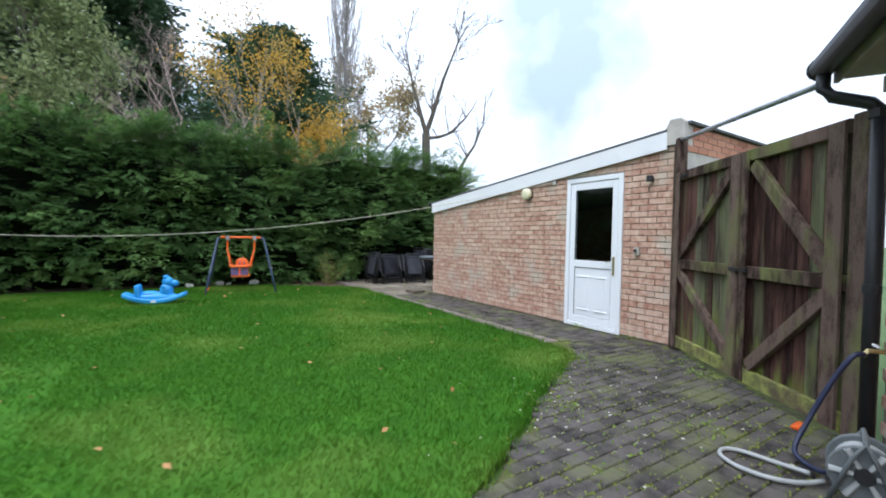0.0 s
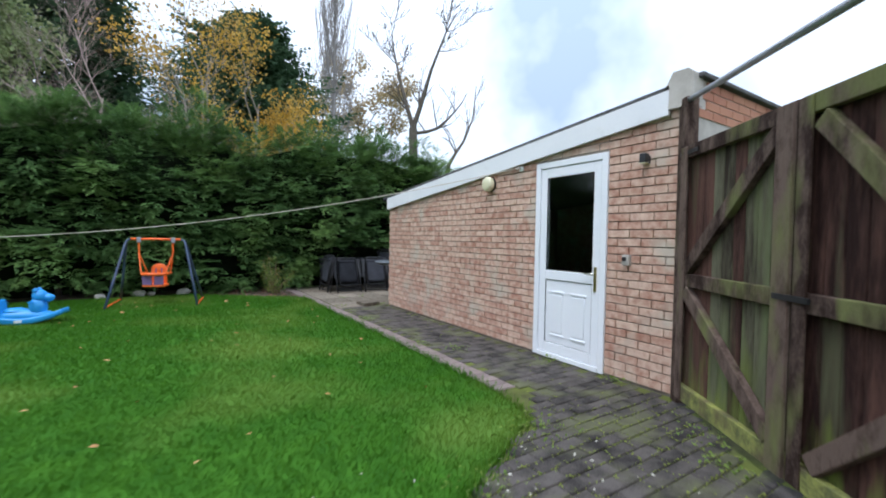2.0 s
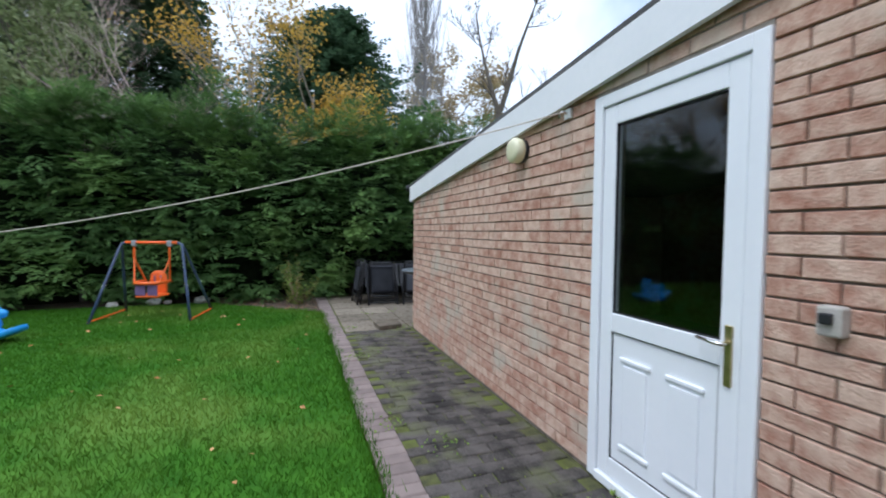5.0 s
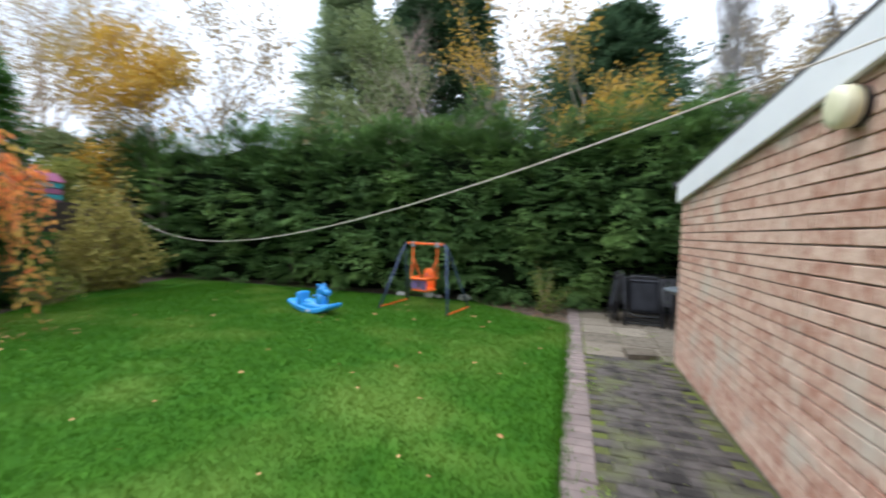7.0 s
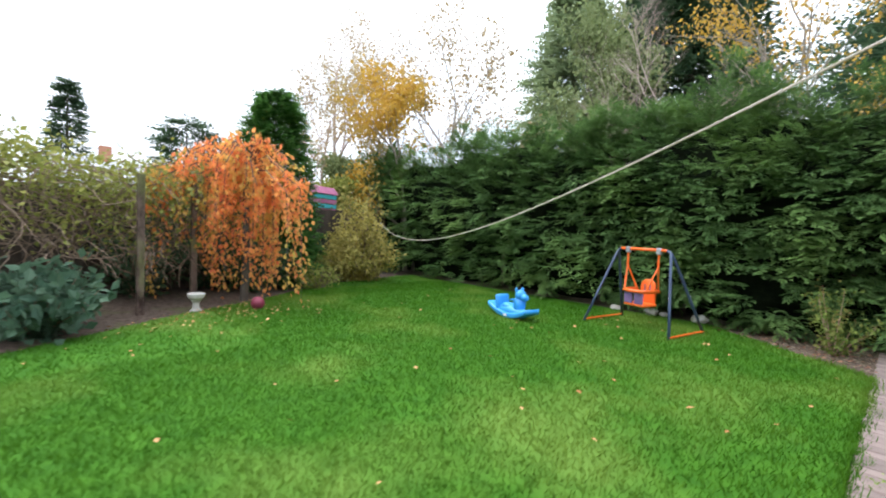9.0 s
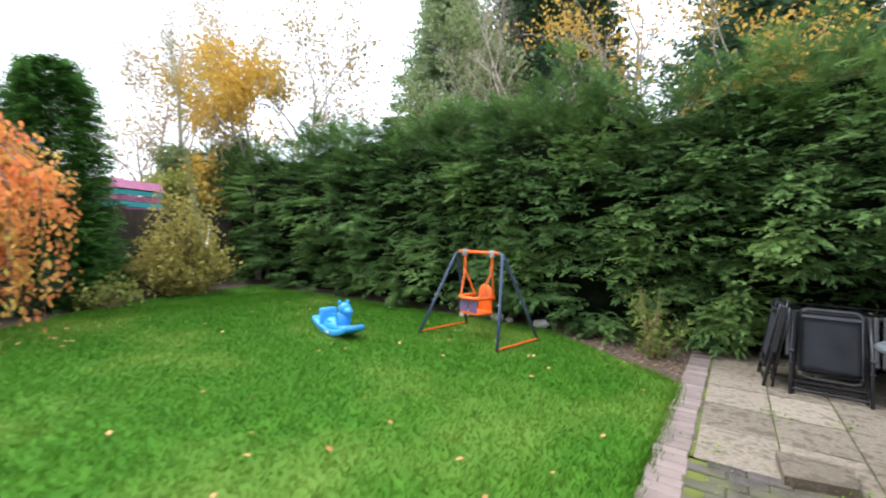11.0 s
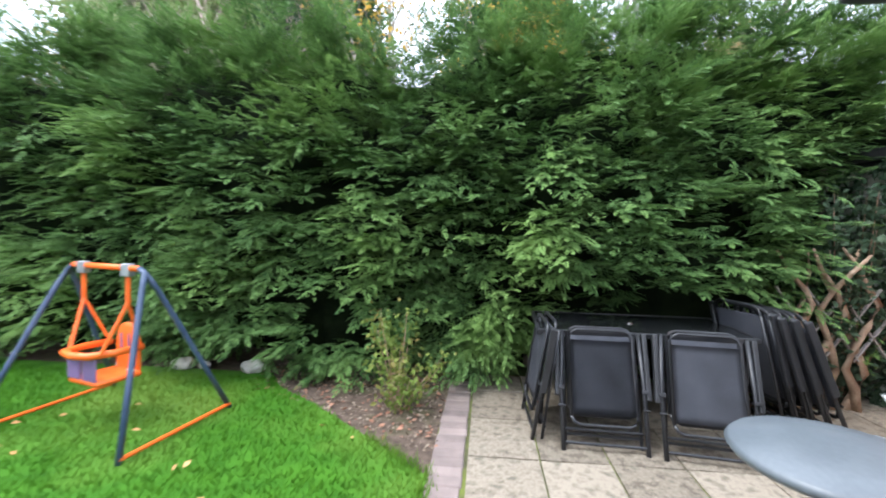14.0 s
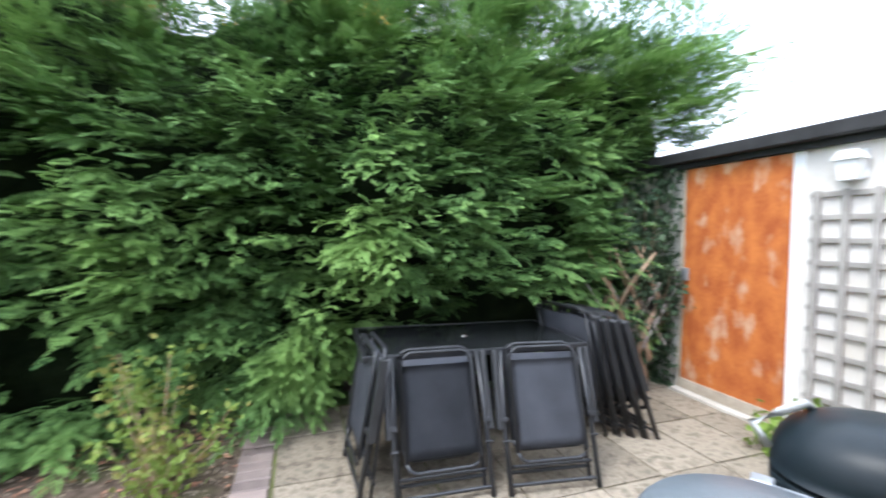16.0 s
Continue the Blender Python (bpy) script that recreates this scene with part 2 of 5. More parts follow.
PINK = mk("pink_paint", (0.42, 0.12, 0.24), (0.52, 0.20, 0.32), 6, 0.6, 0.1, 60)
TEAL = mk("teal_paint", (0.05, 0.38, 0.42), (0.08, 0.46, 0.48), 6, 0.6, 0.1, 60)
MAROON = mk("maroon_rubber", (0.22, 0.03, 0.06), (0.32, 0.05, 0.09), 6, 0.5, 0.0, 60)
ROOFTILE = mk("roof_tile", (0.16, 0.09, 0.07), (0.26, 0.16, 0.12), 6, 0.85, 0.4, 50)
SOFFIT = mk("soffit_board", (0.26, 0.23, 0.20), (0.36, 0.33, 0.29), 5, 0.7, 0.1, 50)
FENCE = mk("dark_fence", (0.035, 0.026, 0.020), (0.08, 0.06, 0.045), 5, 0.9, 0.4, 50, stretch=(2, 2, 0.4))


def algae(m, top, colour):
    """Green growth creeping up from the foot of old timber, with a ragged upper edge."""
    n, l = m.node_tree.nodes, m.node_tree.links
    b = n["Principled BSDF"]
    geo, sep, nz = n.new("ShaderNodeNewGeometry"), n.new("ShaderNodeSeparateXYZ"), n.new("ShaderNodeTexNoise")
    mp = n.new("ShaderNodeMapping")
    mp.inputs["Scale"].default_value = (9, 9, 1.6)
    nz.inputs["Scale"].default_value, nz.inputs["Detail"].default_value = 1.0, 3
    l.new(geo.outputs["Position"], mp.inputs["Vector"])
    l.new(mp.outputs["Vector"], nz.inputs["Vector"])
    l.new(geo.outputs["Position"], sep.inputs[0])
    ma = n.new("ShaderNodeMath")
    ma.operation = "MULTIPLY_ADD"
    ma.inputs[1].default_value = -1.5
    l.new(nz.outputs["Fac"], ma.inputs[0])
    l.new(sep.outputs["Z"], ma.inputs[2])
    mr, mix = n.new("ShaderNodeMapRange"), n.new("ShaderNodeMix")
    mr.inputs["From Min"].default_value, mr.inputs["From Max"].default_value = top - 0.75, top - 1.1
    mr.inputs["To Max"].default_value = 0.85
    l.new(ma.outputs[0], mr.inputs["Value"])
    mix.data_type = "RGBA"
    mix.inputs["B"].default_value = (*colour, 1)
    l.new(b.inputs["Base Color"].links[0].from_socket, mix.inputs["A"])
    l.new(mr.outputs["Result"], mix.inputs["Factor"])
    l.new(mix.outputs["Result"], b.inputs["Base Color"])


for dull in (TURF, BLOCK, BLOCK_REST, SLAB, JOINT, SOIL, GATE, GATE_PALE, GATE_FRAME, BRICK, BRICK_REST, ENAMEL):
    dull.node_tree.nodes["Principled BSDF"].inputs["Specular IOR Level"].default_value = 0.2
algae(GATE, 0.34, (0.17, 0.21, 0.045))
algae(GATE_PALE, 0.44, (0.18, 0.22, 0.055))
GLASS = bpy.data.materials.new("window_glass")
GLASS.use_nodes = True
gb = GLASS.node_tree.nodes["Principled BSDF"]
gb.inputs["Transmission Weight"].default_value, gb.inputs["Roughness"].default_value, gb.inputs["IOR"].default_value = 1.0, 0.01, 1.5
gb.inputs["Base Color"].default_value = (0.75, 0.8, 0.8, 1)


# ---- building helpers ----
RNG = np.random.default_rng(7)


def thing(name, x=0, y=0, z=0, rz=0, label="", category="", group="", kind=""):
    e = new(name)
    e.empty_display_size = 0.1
    e.matrix_world = pose(x, y, z, 0, 0, rz)
    return tagged(e, label, category, group, kind)


def part(name, bm, material, parent=None, label="", smooth=False, kind=""):
    me = bpy.data.meshes.new(name)
    bm.to_mesh(me)
    bm.free()
    me.materials.append(material)
    if smooth:
        for p in me.polygons:
            p.use_smooth = True
    ob = new(name, me)
    if parent:
        ob.parent = parent
    return tagged(ob, label, kind=kind)


def raw(name, v, f, material, parent=None, label="", kind="", smooth=False):
    """A mesh of many small pieces from arrays; every face has as many corners."""
    v, f = np.asarray(v, np.float32), np.asarray(f, np.int32)
    me = bpy.data.meshes.new(name)
    k = f.shape[1]
    me.vertices.add(len(v))
    me.vertices.foreach_set("co", v.ravel())
    me.loops.add(f.size)
    me.loops.foreach_set("vertex_index", f.ravel())
    me.polygons.add(len(f))
    me.polygons.foreach_set("loop_start", np.arange(0, f.size, k, dtype=np.int32))
    me.polygons.foreach_set("loop_total", np.full(len(f), k, np.int32))
    me.polygons.foreach_set("use_smooth", np.full(len(f), smooth))
    me.materials.append(material)
    me.update(calc_edges=True)
    ob = new(name, me)
    if parent:
        ob.parent = parent
    return tagged(ob, label, kind=kind)


def box(bm, x0, x1, y0, y1, z0, z1, bevel=0.0, m=None):
    vs = bmesh.ops.create_cube(bm, size=1.0)["verts"]
    bmesh.ops.scale(bm, vec=(x1 - x0, y1 - y0, z1 - z0), verts=vs)
    bmesh.ops.translate(bm, vec=((x0 + x1) / 2, (y0 + y1) / 2, (z0 + z1) / 2), verts=vs)
    if bevel:
        es = {e for v in vs for e in v.link_edges}
        r = bmesh.ops.bevel(bm, geom=list(es), offset=bevel, segments=2, affect="EDGES", profile=0.5)
        vs = list({v for f in r["faces"] for v in f.verts} | {v for v in vs if v.is_valid})
    if m:
        bmesh.ops.transform(bm, matrix=m, verts=vs)
    return bm


def B(*a, **k):
    return box(bmesh.new(), *a, **k)


def prism(pts, axis, a, b):
    """A closed outline in the plane across the axis, drawn out from a to b."""
    bm = bmesh.new()
    def at(p, q):
        return {"x": (q, p[0], p[1]), "y": (p[0], q, p[1]), "z": (p[0], p[1], q)}[axis]
    lo, hi = [bm.verts.new(at(p, a)) for p in pts], [bm.verts.new(at(p, b)) for p in pts]
    bm.faces.new(lo)
    bm.faces.new(hi)
    for i in range(len(pts)):
        j = (i + 1) % len(pts)
        bm.faces.new((lo[i], lo[j], hi[j], hi[i]))
    bmesh.ops.recalc_face_normals(bm, faces=bm.faces)
    return bm


def tube_data(pts, radii, seg=6):
    pts = [Vector(p) for p in pts]
    if not hasattr(radii, "__len__"):
        radii = [radii] * len(pts)
    v, f = [], []
    for i, p in enumerate(pts):
        d = (pts[min(i + 1, len(pts) - 1)] - pts[max(i - 1, 0)]).normalized()
        s = d.cross(Vector((0.13, 0.21, 1)) if abs(d.z) < 0.95 else Vector((1, 0, 0))).normalized()
        t = d.cross(s)
        for k in range(seg):
            a = 2 * math.pi * k / seg
            v.append(p + radii[i] * (math.cos(a) * s + math.sin(a) * t))
    for i in range(len(pts) - 1):
        for k in range(seg):
            j = (k + 1) % seg
            f.append((i * seg + k, i * seg + j, (i + 1) * seg + j, (i + 1) * seg + k))
    return v, f


def tube(bm, pts, radii, seg=8):
    v, f = tube_data(pts, radii, seg)
    vs = [bm.verts.new(p) for p in v]
    for q in f:
        bm.faces.new([vs[i] for i in q])
    bm.faces.new(vs[:seg][::-1])
    bm.faces.new(vs[-seg:])
    return bm


def T(pts, r, seg=8):
    return tube(bmesh.new(), pts, r, seg)


def ball(rx, ry, rz, x=0, y=0, z=0, u=16, w=10):
    bm = bmesh.new()
    bmesh.ops.create_uvsphere(bm, u_segments=u, v_segments=w, radius=1.0)
    bmesh.ops.scale(bm, vec=(rx, ry, rz), verts=bm.verts)
    bmesh.ops.translate(bm, vec=(x, y, z), verts=bm.verts)
    return bm


def lathe(profile, seg=24):
    """A turned shape about z from (radius, height) pairs."""
    bm = bmesh.new()
    rings = [[bm.verts.new((r * math.cos(2 * math.pi * k / seg), r * math.sin(2 * math.pi * k / seg), z)) for k in range(seg)] for r, z in profile]
    for a, b in zip(rings, rings[1:]):
        for k in range(seg):
            j = (k + 1) % seg
            bm.faces.new((a[k], a[j], b[j], b[k]))
    bm.faces.new(rings[0][::-1])
    bm.faces.new(rings[-1])
    return bm


def frames_of(d, up_noise=0.5):
    """Frames whose first axis is d, with a random turn about it."""
    d = d / np.linalg.norm(d, axis=1, keepdims=True)
    ref = np.array([0, 0, 1.0]) + RNG.normal(0, up_noise, d.shape)
    s = np.cross(d, ref)
    s /= np.linalg.norm(s, axis=1, keepdims=True) + 1e-9
    return np.stack([d, s, np.cross(s, d)], axis=1)


def scatter(tv, tf, pos, d, size, up_noise=0.5):
    """Copies of a small leaf or spray, joined as arrays."""
    fr = frames_of(np.asarray(d, float), up_noise)
    v = np.einsum("kc,ncj->nkj", tv, fr) * np.asarray(size)[:, None, None] + np.asarray(pos)[:, None, :]
    f = tf[None] + (np.arange(len(pos)) * len(tv))[:, None, None]
    return v.reshape(-1, 3), f.reshape(-1, tf.shape[1])


def spray_template(n=8, w=0.08, droop=0.25, reach=0.36):
    """A feathery flat spray: pairs of narrow leaflets along a stem, the tip drooping."""
    v, f = [], []
    for i in range(n):
        a = 0.08 + 0.85 * i / (n - 1)
        ln = reach * (1.0 - 0.6 * i / n)
        for sgn in (-1, 1):
            b = np.array([a, 0, -droop * a * a])
            e = b + np.array([ln * 0.95, sgn * ln * 0.62, -0.05 - 0.1 * ln])
            side = np.array([-0.5, sgn * 0.5, 0]) * w * 0.8
            mid = (b + e) / 2
            k = len(v)
            v += [b, mid + side * 0.6 + [0, 0, 0.02], e, mid - side * 0.6]
            f.append((k, k + 1, k + 2, k + 3))
    k = len(v)
    v += [np.array([0.75, -0.05, -droop * 0.5]), np.array([0.95, -0.05, -droop * 0.9]), np.array([1.2, 0, -droop * 1.3]), np.array([0.95, 0.05, -droop * 0.9])]
    f.append((k, k + 1, k + 2, k + 3))
    return np.array(v), np.array(f)


SPRAY_V, SPRAY_F = spray_template()
SPRAY3_V, SPRAY3_F = spray_template(3, 0.3, 0.25, 0.42)
SPRAY4_V, SPRAY4_F = spray_template(4, 0.17, 0.25, 0.42)
LEAF_V = np.array([[0, 0, 0], [0.5, 0.32, 0.08], [1, 0, -0.05], [0.5, -0.32, 0.08]])
LEAF_F = np.array([[0, 1, 2, 3]])


def unit(n):
    d = RNG.normal(size=(n, 3))
    return d / np.linalg.norm(d, axis=1, keepdims=True)

# ---- ground, lawn, paths ----
ground = raw("ground", [(-900, -900, -0.06), (900, -900, -0.06), (900, 900, -0.06), (-900, 900, -0.06)], [(0, 1, 2, 3)], FIELD)
tagged(ground, "grassy ground reaching the horizon", "ground", kind="structure")

LAWN_EDGE = [(-1.2, -2.2), (0.2, 0.55), (1.43, 1.41), (1.91, 1.69), (2.78, 2.25), (3.45, 2.62), (3.80, 2.82), (3.93, 3.06), (3.98, 3.6), (4.0, 9.35),
             (3.55, 9.75), (2.9, 10.30), (2.45, 10.62), (2.2, 10.98), (-5.5, 11.0), (-4.6, 7.8), (-3.2, 5.9), (-2.62, 4.7), (-1.94, 3.75), (-1.35, 2.9), (-1.6, 0.5), (-3.0, -2.2)]
lawn = part("lawn", prism(LAWN_EDGE, "z", -0.05, 0.0), TURF)
tagged(lawn, "mown green lawn with a curved edge", "lawn", kind="structure")


def inside(px, py, poly):
    hit = np.zeros(len(px), bool)
    for (x0, y0), (x1, y1) in zip(poly, poly[1:] + poly[:1]):
        c = (y0 > py) != (y1 > py)
        hit ^= c & (px < (x1 - x0) * (py - y0) / (y1 - y0 + 1e-12) + x0)
    return hit


def grass_patch(x0, x1, y0, y1, n, h0, h1, w):
    px, py = RNG.uniform(x0, x1, n), RNG.uniform(y0, y1, n)
    k = inside(px, py, LAWN_EDGE)
    px, py = px[k], py[k]
    n = len(px)
    h, a = RNG.uniform(h0, h1, n), RNG.uniform(0, 2 * np.pi, n)
    lean = RNG.uniform(0.2, 0.9, n) * h
    b = RNG.uniform(0, 2 * np.pi, n)
    base = np.stack([px, py, np.full(n, -0.004)], 1)
    s = np.stack([np.cos(a), np.sin(a), np.zeros(n)], 1) * (w / 2)
    tip = base + np.stack([np.cos(b) * lean, np.sin(b) * lean, h], 1)
    v = np.stack([base - s, base + s, tip], 1).reshape(-1, 3)
    return v, np.arange(3 * n).reshape(-1, 3)


def join(chunks):
    v, f, k = [], [], 0
    for a, b in chunks:
        v.append(a)
        f.append(np.asarray(b) + k)
        k += len(a)
    return np.concatenate(v), np.concatenate(f)


rim = []
for (x0, y0), (x1, y1) in zip(LAWN_EDGE[2:10], LAWN_EDGE[3:11]):
    n = int(420 * math.hypot(x1 - x0, y1 - y0))
    t = RNG.uniform(0, 1, n)
    px, py = x0 + t * (x1 - x0) + RNG.normal(0, 0.035, n), y0 + t * (y1 - y0) + RNG.normal(0, 0.035, n)
    h, b = RNG.uniform(0.03, 0.08, n), RNG.uniform(0, 2 * np.pi, n)
    base = np.stack([px, py, np.full(n, -0.01)], 1)
    s = np.stack([np.cos(b + 1.5), np.sin(b + 1.5), np.zeros(n)], 1) * 0.004
    tip = base + np.stack([np.cos(b) * 0.5 * h, np.sin(b) * 0.5 * h, h], 1)
    rim.append((np.stack([base - s, base + s, tip], 1).reshape(-1, 3), np.arange(3 * n).reshape(-1, 3)))
gv, gf = join([grass_patch(-0.5, 4.1, 0.6, 5.0, 85000, 0.022, 0.05, 0.007), grass_patch(-4.0, 4.1, 5.0, 10.8, 110000, 0.025, 0.055, 0.010),
               grass_patch(-4.0, -0.5, -1.0, 5.0, 25000, 0.025, 0.05, 0.010), grass_patch(-5.6, -3.0, 5.0, 10.8, 12000, 0.025, 0.055, 0.012)] + rim)
raw("grass", gv, gf, GRASS, None, "short lush green grass blades", "stuff")["category"] = "grass"

# soil beds
bed = part("flower_bed", prism([(2.2, 10.5), (2.9, 10.2), (3.55, 9.7), (4.0, 9.3), (4.0, 11.9), (-7.0, 11.9), (-7.0, 10.7), (-5.5, 10.7)], "z", -0.055, -0.012), SOIL)
tagged(bed, "bare brown soil bed under the hedge", "soil", kind="structure")
bed2 = part("flower_bed", prism([(-1.3, 2.8), (-1.94, 3.75), (-2.62, 4.7), (-3.2, 5.9), (-4.6, 7.8), (-5.5, 10.8), (-9, 10.8), (-9, 0), (-1.7, 0.0)], "z", -0.056, -0.014), SOIL)
tagged(bed2, "dark soil border along the lawn", "soil", kind="structure")
n = 2000
cp = np.stack([RNG.uniform(2.1, 4.0, n), RNG.uniform(9.5, 11.3, n), np.full(n, -0.008)], 1)
cp = cp[cp[:, 1] > 10.6 - 0.55 * (cp[:, 0] - 2.2)]
cv, cf = scatter(LEAF_V, LEAF_F, cp, unit(len(cp)) * [1, 1, 0.35], RNG.uniform(0.015, 0.05, len(cp)), 0.3)
raw("soil_litter", cv, cf, mk("litter", (0.09, 0.06, 0.04), (0.30, 0.24, 0.18), 9, 0.9, 0.1, 60, island=0.8), None, "bark chips and crumbs on the soil", "stuff")["category"] = "litter"

n = 420
cp = np.stack([RNG.uniform(2.1, 4.0, n), RNG.uniform(9.5, 11.2, n), np.full(n, 0.0)], 1)
cp = cp[cp[:, 1] > 10.6 - 0.55 * (cp[:, 0] - 2.2)]
cv, cf = scatter(LEAF_V, LEAF_F, cp, unit(len(cp)) * [1, 1, 0.3], RNG.uniform(0.03, 0.06, len(cp)), 0.3)
raw("leaf_litter", cv, cf, mk("red_litter", (0.16, 0.06, 0.035), (0.38, 0.20, 0.13), 9, 0.9, 0.1, 60, island=0.8), None, "reddish brown dead leaves on the soil", "stuff")["category"] = "leaves"

# block paving
base = part("path_base", prism([(0.2, 0.55), (-1.2, -2.2), (0.5, -2.5), (3.7, 0.4), (5.3, 2.5), (5.2, 7.9), (4.0, 7.9), (4.0, 3.5), (3.9, 3.0), (3.45, 2.62)], "z", -0.055, -0.012), JOINT)
tagged(base, "mossy sand joints under the paving", "paving", kind="structure")


def block_mesh(name, sx, sy, sz, mat, bev=0.006):
    bm = bmesh.new()
    pts = [(-sx / 2, -sy / 2), (sx / 2, -sy / 2), (sx / 2, sy / 2), (-sx / 2, sy / 2)]
    lo = [bm.verts.new((x, y, -sz)) for x, y in pts]
    mid = [bm.verts.new((x, y, -bev)) for x, y in pts]
    hi = [bm.verts.new((x - math.copysign(bev, x), y - math.copysign(bev, y), 0)) for x, y in pts]
    for a, b in ((lo, mid), (mid, hi)):
        for i in range(4):
            j = (i + 1) % 4
            bm.faces.new((a[i], a[j], b[j], b[i]))
    bm.faces.new(hi)
    me = bpy.data.meshes.new(name)
    bm.to_mesh(me)
    bm.free()
    me.materials.append(mat)
    return me


# raised broken slab edge where patio and path meet
step = thing("broken_slab", 4.82, 8.0, 0, 8, "broken raised stone slab edge with ochre side", "slab")
part("slab_piece", prism([(-0.17, -0.16), (0.16, -0.13), (0.22, 0.14), (-0.14, 0.18)], "z", -0.02, 0.055), SLAB, step)

# ---- garage ----
WX, GY0, GY1, GX1 = 5.14, 2.50, 7.80, 9.6
DY0, DY1, DZ = 3.175, 4.09, 2.10


def verge(y):
    """Height of the verge board's lower edge."""
    return 2.30 - (y - 2.58) * 0.102


wall = thing("wall_garage_front", 0, 0, 0, 0, "weathered buff and red brick garage wall", "wall", kind="structure")
part("backing", prism([(GY0, -0.06), (DY0, -0.06), (DY0, verge(DY0) + 0.182), (GY0, verge(GY0) + 0.182)], "x", WX + 0.013, WX + 0.22), MORTAR, wall)
part("backing", prism([(DY1, -0.06), (GY1, -0.06), (GY1, verge(GY1) + 0.182), (DY1, verge(DY1) + 0.182)], "x", WX + 0.013, WX + 0.22), MORTAR, wall)
part("lintel", prism([(DY0, DZ), (DY1, DZ), (DY1, verge(DY1) + 0.182), (DY0, verge(DY0) + 0.182)], "x", WX + 0.004, WX + 0.22), mk("timber_lintel", (0.20, 0.17, 0.14), (0.32, 0.28, 0.24), 8, 0.9, 0.4, 60), wall, "grey timber board over the door")
back = thing("wall_garage_back", 0, 0, 0, 0, "brick garage walls away from the lawn", "wall", kind="structure")
part("end_wall", B(WX + 0.22, GX1, GY1 - 0.22, GY1, -0.06, 1.945), BRICK_REST, back)
part("far_wall", prism([(GY0, -0.06), (GY1, -0.06), (GY1, verge(GY1) + 0.182), (GY0, verge(GY0) + 0.182)], "x", GX1 - 0.2, GX1), BRICK_REST, back)
part("inner_floor", B(WX + 0.22, GX1, GY0, GY1, -0.055, -0.01), CONCRETE, back)

parapet = thing("parapet_wall", 0, 0, 0, 0, "red brick parapet with stone coping over the gate", "wall", kind="structure")
part("core", B(WX + 0.05, GX1, 2.42, 2.60, -0.06, 2.56), CONCRETE, parapet)
bv = []
CUBE_V = np.array([(x, y, z) for x in (0, 1) for y in (0, 1) for z in (0, 1)], float)
CUBE_F = np.array([(0, 1, 3, 2), (4, 6, 7, 5), (0, 4, 5, 1), (2, 3, 7, 6), (0, 2, 6, 4), (1, 5, 7, 3)])
for r in range(4):
    for c in range(20):
        x0 = WX + 0.06 + (c + 0.5 * (r % 2)) * 0.225
        if x0 + 0.21 < GX1:
            bv.append((CUBE_V * (0.215, 0.18, 0.065) + (x0, 2.412, 2.262 + r * 0.075), CUBE_F))
bv, bf = join(bv)
raw("brickwork", bv, bf, BRICK_RED, parapet, "red bricks", "stuff")
part("coping", B(WX + 0.03, GX1, 2.37, 2.64, 2.562, 2.60, 0.008), FELT, parapet, "dark felt coping")
part("end_block", prism([(2.41, 2.34), (2.63, 2.34), (2.63, 2.52), (2.57, 2.63), (2.45, 2.63), (2.41, 2.59)], "x", WX - 0.05, WX + 0.10), CONCRETE, parapet, "grey cement end of the parapet")

roof = thing("garage_roof", 0, 0, 0, 0, "sloping felt garage roof with white verge board", "roof", kind="structure")
part("roof_deck", prism([(2.60, 2.47), (7.86, 1.936), (7.86, 1.996), (2.60, 2.53)], "x", WX - 0.05, GX1), FELT, roof)
part("verge_board", prism([(2.60, verge(2.60)), (7.815, verge(7.815)), (7.815, verge(7.815) + 0.20), (2.60, verge(2.60) + 0.20)], "x", WX - 0.052, WX - 0.02), WHITE, roof, "white painted verge board")
part("soffit", prism([(2.60, verge(2.60) + 0.012), (7.80, verge(7.80) + 0.012), (7.80, verge(7.80) + 0.03), (2.60, verge(2.60) + 0.03)], "x", WX - 0.02, WX + 0.02), SOFFIT, roof)
gut = thing("gutter", 0, 0, 0, 0, "black plastic half-round gutter on the low eave", "gutter")
part("channel", T([(WX - 0.078, 7.885, 1.955), (GX1, 7.885, 1.95)], 0.045, 12), BLACKP, gut, smooth=True)
part("eave_board", B(WX - 0.018, GX1, 7.816, 7.84, 1.76, 1.93), WHITE, gut)

# bricks of the garage wall, the nearest ones as single pieces
BRICK_SPOTS = []
for r in range(31):
    zc = 0.02 + r * 0.075
    y = GY0 + (0.0 if r % 2 else -0.1125)
    while y < GY1 - 0.03:
        y0, y1 = max(y, GY0), min(y + 0.2175, GY1)
        y += 0.225
        segs = [(y0, y1)]
        if zc < DZ + 0.02 and y1 > DY0 - 0.004 and y0 < DY1 + 0.004:
            segs = [(y0, min(y1, DY0 - 0.004)), (max(y0, DY1 + 0.004), y1)]
        for a, b in segs:
            if b - a > 0.012 and zc + 0.035 < verge((a + b) / 2) + 0.09:
                BRICK_SPOTS.append((a, b, zc))

